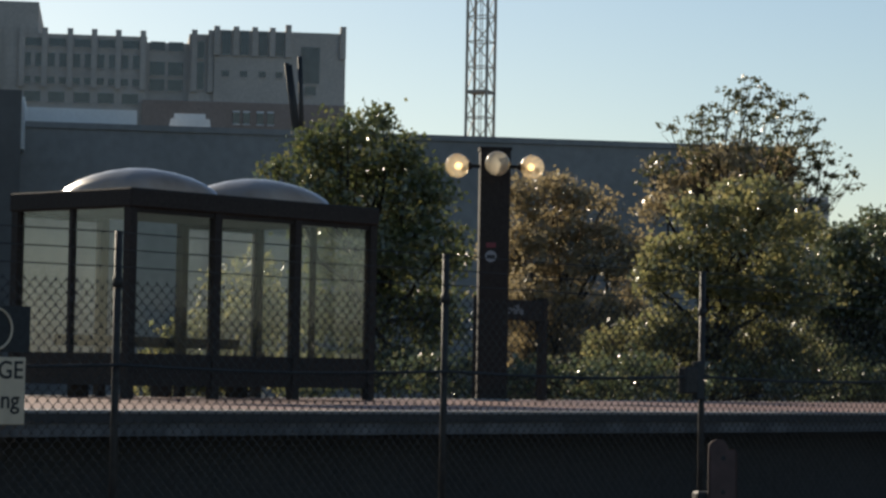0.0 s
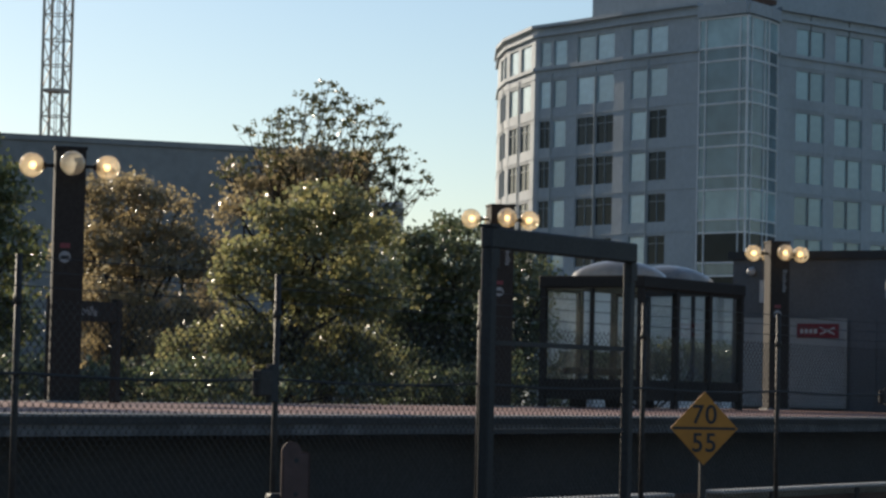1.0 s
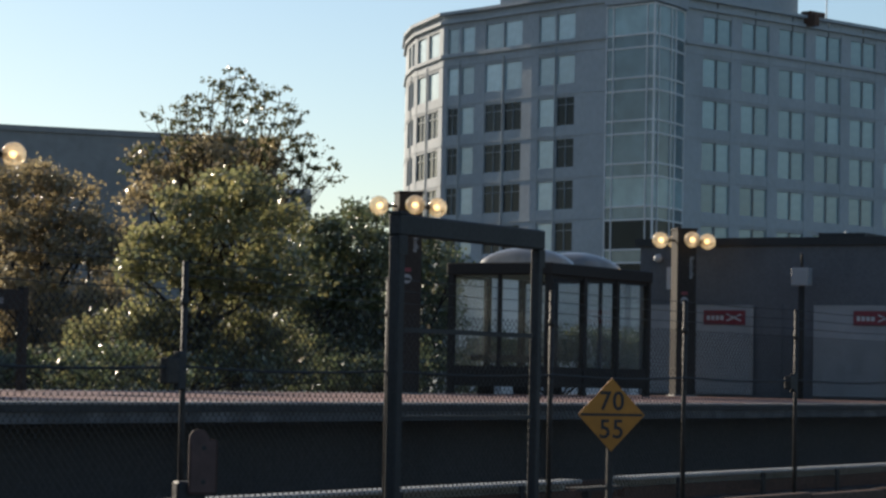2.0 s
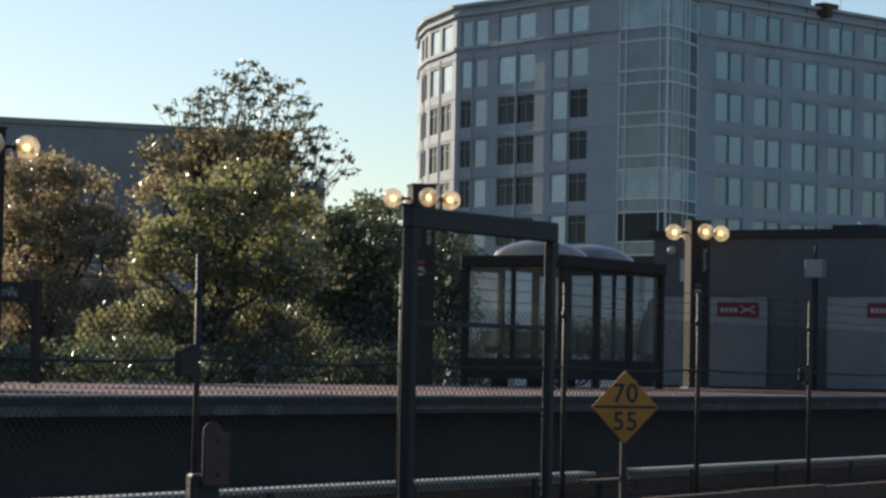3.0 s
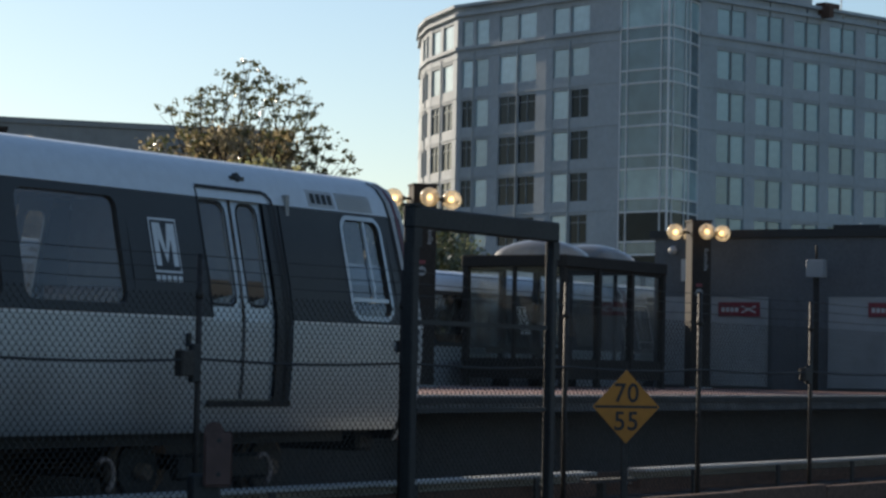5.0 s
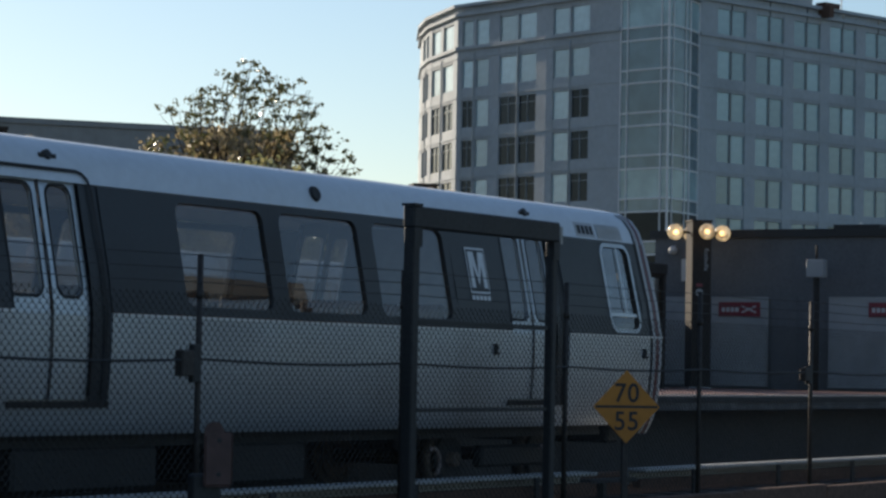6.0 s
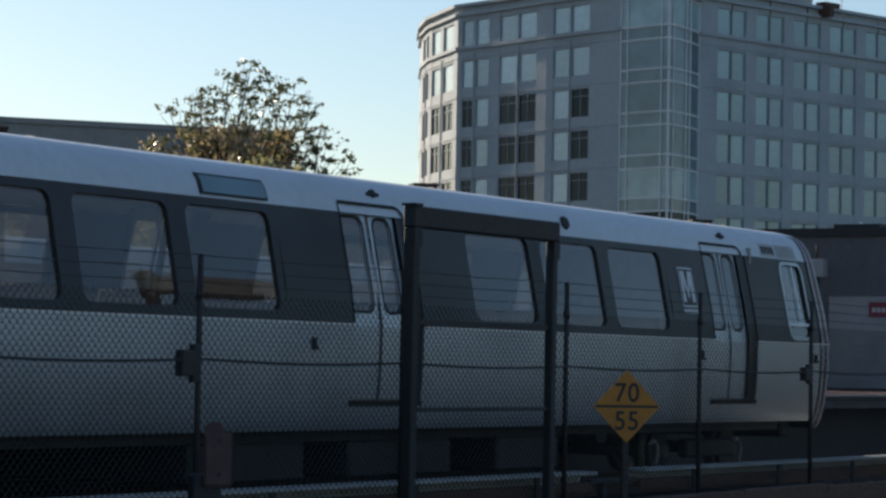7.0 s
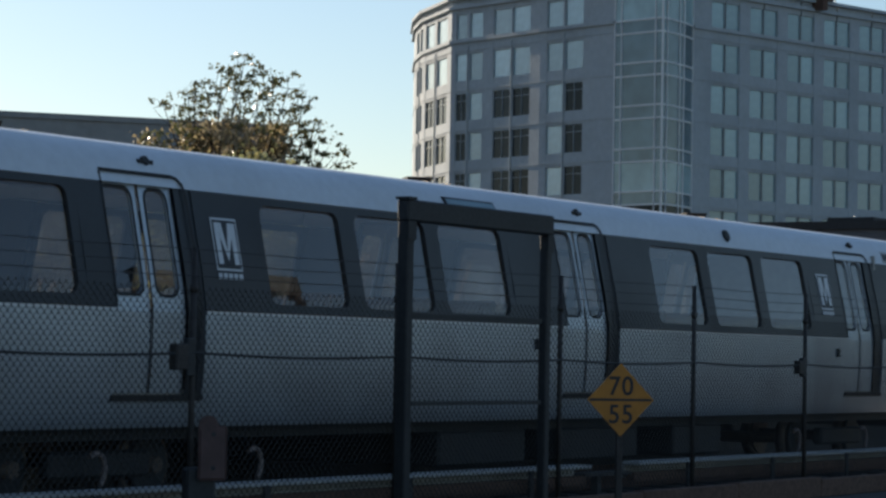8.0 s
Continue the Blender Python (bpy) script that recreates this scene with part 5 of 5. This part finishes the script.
    for p, q in ((end, end + back * 22), (end + back * 22, Vector((237.76, 147.93)))):
        M, L = along(p, q)
        box_m(wall, M, 0, L, 0, 0.5, -0.28, EAVES)
    part("wall", wall, OFFICE, top, "grey-tan stone cladding")
    # glass corner bay
    bay = [(210.23, 109.48), (208.91, 103.95), (213.05, 103.87), (215.74, 104.27)]
    for i, (p, q) in enumerate(zip(bay, bay[1:])):
        M, L = along(p, q)
        for k, head in enumerate(ROWS_Z):
            z0, z1 = head - 2.6, head - 0.02
            bm = B()
            box_m(bm, M, 0.06, L - 0.06, 0.06, 0.12, z0, z1)
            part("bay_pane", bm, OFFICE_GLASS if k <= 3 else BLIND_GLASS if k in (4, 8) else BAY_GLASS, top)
            bm = B()
            box_m(bm, M, 0.06, L - 0.06, 0.06, 0.12, z1 + 0.06, z1 + 1.2)
            part("bay_spandrel", bm, BAY_GLASS, top)
        upright = [0.0, 0.1] + ([0.8, 0.9, L - 0.9, L - 0.8] if L > 3 else []) + [L - 0.1, L]
        levels = [-0.28]
        for head in ROWS_Z:
            levels += [head - 2.72, head - 2.58, head - 0.04, head + 0.1]
        bm = B()
        lattice(bm, upright, levels, lambda i, j: i % 2 == 0 or j % 2 == 1, -0.05, 0.1)
        bm.transform(M)
        part("glazing_bar", bm, OFFICE_PALE, top, "pale metal glazing bars")
        bm = B()
        box_m(bm, M, 0, L, -0.3, 0.3, EAVES - 1.4, EAVES - 0.3)
        part("cornice", bm, OFFICE, top)
    # floors close the building above; a set-back upper storey
    bm = B()
    M, L = along(a, a + d * 57)
    outline = curve + [(215.74, 104.27), tuple(end), tuple(end + back * 22)]
    vs = [[bm.verts.new((x, y, z)) for x, y in outline] for z in (EAVES - 1.0, EAVES - 0.6)]
    bm.faces.new(vs[1])
    bm.faces.new(vs[0][::-1])
    part("roof", bm, BROWN_WALL, top)
    bm = B()
    box_m(bm, M, -4.0, 20.0, 3.0, 20.0, EAVES - 0.6, 40.2)
    part("upper_storey", bm, OFFICE, top, "set-back stone upper storey")
    bm = B()
    box_m(bm, M, -4.3, 20.3, 2.7, 20.3, 40.2, 40.6)
    part("upper_cornice", bm, OFFICE, top)
    for x, r in ((24.5, 1), (37.0, 0)):
        bm = B()
        p = M @ Vector((x, 3.0, EAVES))
        rod(bm, p, p + Vector((0, 0, 4.2)), 0.06, n=6)
        part("rooftop_mast", bm, STEEL, top)
    # window-cleaning cradle arms on the roof edge
    for x in (-3.2, 17.5):
        bm = B()
        box_m(bm, M, x, x + 2.2, -0.6, 0.6, EAVES + 0.05, EAVES + 0.5)
        box_m(bm, M, x - 0.3, x + 0.4, -1.3, 0.6, EAVES - 1.0, EAVES + 0.1)
        part("cradle_arm", bm, RUST, top, "rust-red cradle arm on the roof edge")


def build_brown_block():
    p, q = Vector((50.3, 74.7)), Vector((77.4, 53.5))
    M, L = along(p, q)
    top = thing("brown_block", "long low windowless brown building behind the trees", "building")
    bm = B()
    box_m(bm, M, 0, L, 0, 18, -0.28, 9.45)
    part("wall", bm, BROWN_WALL, top)
    bm = B()
    box_m(bm, M, -0.1, L + 0.1, -0.08, 0.4, 9.45, 9.65)
    part("coping", bm, BROWN_WALL, top)
    blk = thing("stair_block", "dark brown stair block beside the long low building", "building")
    M2, L2 = along((47.5, 70.5), (53.0, 66.5))
    bm = B()
    box_m(bm, M2, 0, L2, 0, 4, -0.28, 10.2)
    part("wall", bm, DARK_WALL, blk)
    scr = thing("roof_screen", "pale metal screen on the roof of the brown building", "roof screen")
    M3, L3 = along((57.4, 71.9), (60.4, 69.4))
    bm = B()
    box_m(bm, M3, 0, L3, 0, 0.3, 9.4, 10.35)
    part("screen", bm, WHITE, scr)
    bm = B()
    box_m(bm, M3, -0.05, 0.1, -3.5, 0, 8.6, 10.35)
    part("side_post", bm, WHITE, scr)
    hv = thing("roof_ventilator", "white metal ventilator on the roof of the brown building", "ventilator")
    M4, L4 = along((62.5, 70.2), (63.7, 69.1))
    bm = B()
    vs = box(bm, 0, L4, 0, 1.2, 9.6, 10.3)
    for v in vs[4:]:
        v.co.x += 0.14 if v.co.x < 0.5 else -0.1
    for v in vs:
        v.co = M4 @ v.co
    box_m(bm, M4, 0.25, L4 - 0.25, 0.2, 1.0, 10.3, 10.5)
    part("hood", bm, WHITE, hv)
    st = thing("exhaust_stacks", "three slim dark exhaust pipes leaning on the roof", "pipes")
    for (xa, ya), (xb, yb), zt in (((66.25, 68.0), (66.65, 67.8), 12.5), ((66.36, 67.95), (66.72, 67.7), 12.45), ((66.62, 67.7), (66.8, 67.65), 12.75)):
        bm = B()
        rod(bm, (xb, yb, 9.5), (xa, ya, zt), 0.09, n=10)
        part("pipe", bm, BLACK, st)


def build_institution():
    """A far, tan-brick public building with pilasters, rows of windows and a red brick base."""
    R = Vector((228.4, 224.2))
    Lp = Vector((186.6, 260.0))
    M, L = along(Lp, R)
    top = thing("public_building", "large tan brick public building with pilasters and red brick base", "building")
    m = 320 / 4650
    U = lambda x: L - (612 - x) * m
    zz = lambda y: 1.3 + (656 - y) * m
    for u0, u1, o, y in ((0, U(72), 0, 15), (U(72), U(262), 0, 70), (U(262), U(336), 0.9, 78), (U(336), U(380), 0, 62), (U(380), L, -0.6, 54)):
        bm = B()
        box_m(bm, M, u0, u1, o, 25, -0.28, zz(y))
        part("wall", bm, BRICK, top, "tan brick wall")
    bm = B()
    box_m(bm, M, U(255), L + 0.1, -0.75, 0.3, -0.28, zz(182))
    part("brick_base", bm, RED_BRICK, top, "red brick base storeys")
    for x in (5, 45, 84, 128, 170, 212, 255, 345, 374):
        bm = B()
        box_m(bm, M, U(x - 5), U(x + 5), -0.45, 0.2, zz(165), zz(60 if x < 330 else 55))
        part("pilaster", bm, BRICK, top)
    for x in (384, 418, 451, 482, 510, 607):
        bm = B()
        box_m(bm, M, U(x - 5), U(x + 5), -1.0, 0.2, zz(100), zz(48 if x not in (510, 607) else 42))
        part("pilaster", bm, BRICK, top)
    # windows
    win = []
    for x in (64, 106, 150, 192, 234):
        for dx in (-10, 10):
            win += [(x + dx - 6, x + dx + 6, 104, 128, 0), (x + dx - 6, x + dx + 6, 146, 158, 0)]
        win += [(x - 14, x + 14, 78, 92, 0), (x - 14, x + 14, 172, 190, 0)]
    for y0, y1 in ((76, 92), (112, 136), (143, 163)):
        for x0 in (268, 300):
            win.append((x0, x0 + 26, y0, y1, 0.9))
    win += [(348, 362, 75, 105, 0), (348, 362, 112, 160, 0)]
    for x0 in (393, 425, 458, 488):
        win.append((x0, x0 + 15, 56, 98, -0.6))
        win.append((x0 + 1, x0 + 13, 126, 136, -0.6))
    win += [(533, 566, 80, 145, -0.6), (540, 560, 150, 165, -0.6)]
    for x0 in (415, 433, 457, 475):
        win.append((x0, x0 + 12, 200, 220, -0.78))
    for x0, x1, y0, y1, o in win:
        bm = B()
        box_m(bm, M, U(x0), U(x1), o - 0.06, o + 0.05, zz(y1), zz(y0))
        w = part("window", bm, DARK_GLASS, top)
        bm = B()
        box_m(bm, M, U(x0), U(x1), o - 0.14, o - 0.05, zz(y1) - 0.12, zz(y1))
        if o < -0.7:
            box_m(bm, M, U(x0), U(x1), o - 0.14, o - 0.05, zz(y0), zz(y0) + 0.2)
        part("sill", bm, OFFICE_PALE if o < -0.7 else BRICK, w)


def build_crane():
    top = thing("tower_crane_mast", "steel lattice mast of a tower crane against the sky", "crane mast", m=pose(155.05, 137.15, -0.28, 0, 0, 20))
    h, H, step = 0.85, 62.0, 2.0
    for x in (-h, h):
        for y in (-h, h):
            one_box("leg", (x - 0.09, x + 0.09, y - 0.09, y + 0.09, 0, H), CRANE, top)
    k = int(H / step)
    for i in range(4, k):
        z = i * step
        bm = B()
        for a, b in (((-h, -h), (h, -h)), ((h, -h), (h, h)), ((h, h), (-h, h)), ((-h, h), (-h, -h))):
            rod(bm, (*a, z), (*b, z), 0.045, n=5)
            s, e = (a, b) if i % 2 else (b, a)
            rod(bm, (*s, z), (*e, z + step), 0.045, n=5)
        if i % 4 == 0:
            box(bm, -h * 1.05, h * 1.05, -h * 1.05, h * 1.05, z - 0.1, z + 0.12)
        part("lattice_bay", bm, CRANE, top)
    bm = B()
    for x in (-0.25, 0.25):
        rod(bm, (x, 0, 0), (x, 0, H), 0.035, n=5)
    for i in range(40, 124):
        rod(bm, (-0.25, 0, i * 0.5), (0.25, 0, i * 0.5), 0.02, n=4)
    part("ladder", bm, STEEL, top)


def build_white_houses():
    for p, q, h in (((106.9, 73.9), (107.9, 72.5), 10.4), ((91.4, 61.3), (92.2, 60.0), 6.4)):
        top = thing("white_house", "small white building glimpsed behind the trees", "building", "white houses")
        M, L = along(p, q)
        bm = B()
        box_m(bm, M, 0, L, 0, 1.5, -0.28, h)
        part("wall", bm, PANEL, top)
        for k in range(3):
            for r in range(2):
                bm = B()
                x = L * (k + 0.2) / 3
                box_m(bm, M, x, x + 0.5, -0.02, 0.1, h - 0.9 - r * 1.1, h - 0.3 - r * 1.1)
                part("window", bm, DARK_GLASS, top)


def build_white_hall():
    """A long low white hall beyond the far track, seen through the panes of the second shelter."""
    top = thing("white_hall", "long low white hall seen through the shelter panes", "building")
    M, L = along((96.3, 57.1), (101.0, 49.3))
    bm = B()
    box_m(bm, M, 0, L, 0, 9, -0.28, 5.57)
    part("wall", bm, WHITE, top)
    bm = B()
    box_m(bm, M, -0.15, L + 0.15, -0.15, 9.15, 5.57, 5.82)
    part("roof_edge", bm, PANEL, top)
    for k in range(5):
        x = L * (k + 0.5) / 5
        bm = B()
        box_m(bm, M, x - 0.45, x + 0.45, -0.03, 0.1, 2.0, 2.9)
        part("window", bm, DARK_GLASS, top)
    for k in range(6):
        x = L * k / 5
        bm = B()
        box_m(bm, M, x - 0.12, x + 0.12, -0.1, -0.004, -0.28, 5.55)
        part("pilaster", bm, PANEL, top)


build_white_hall()
build_office()
build_brown_block()
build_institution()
build_crane()
build_white_houses()


build_paving(platform)
motions()
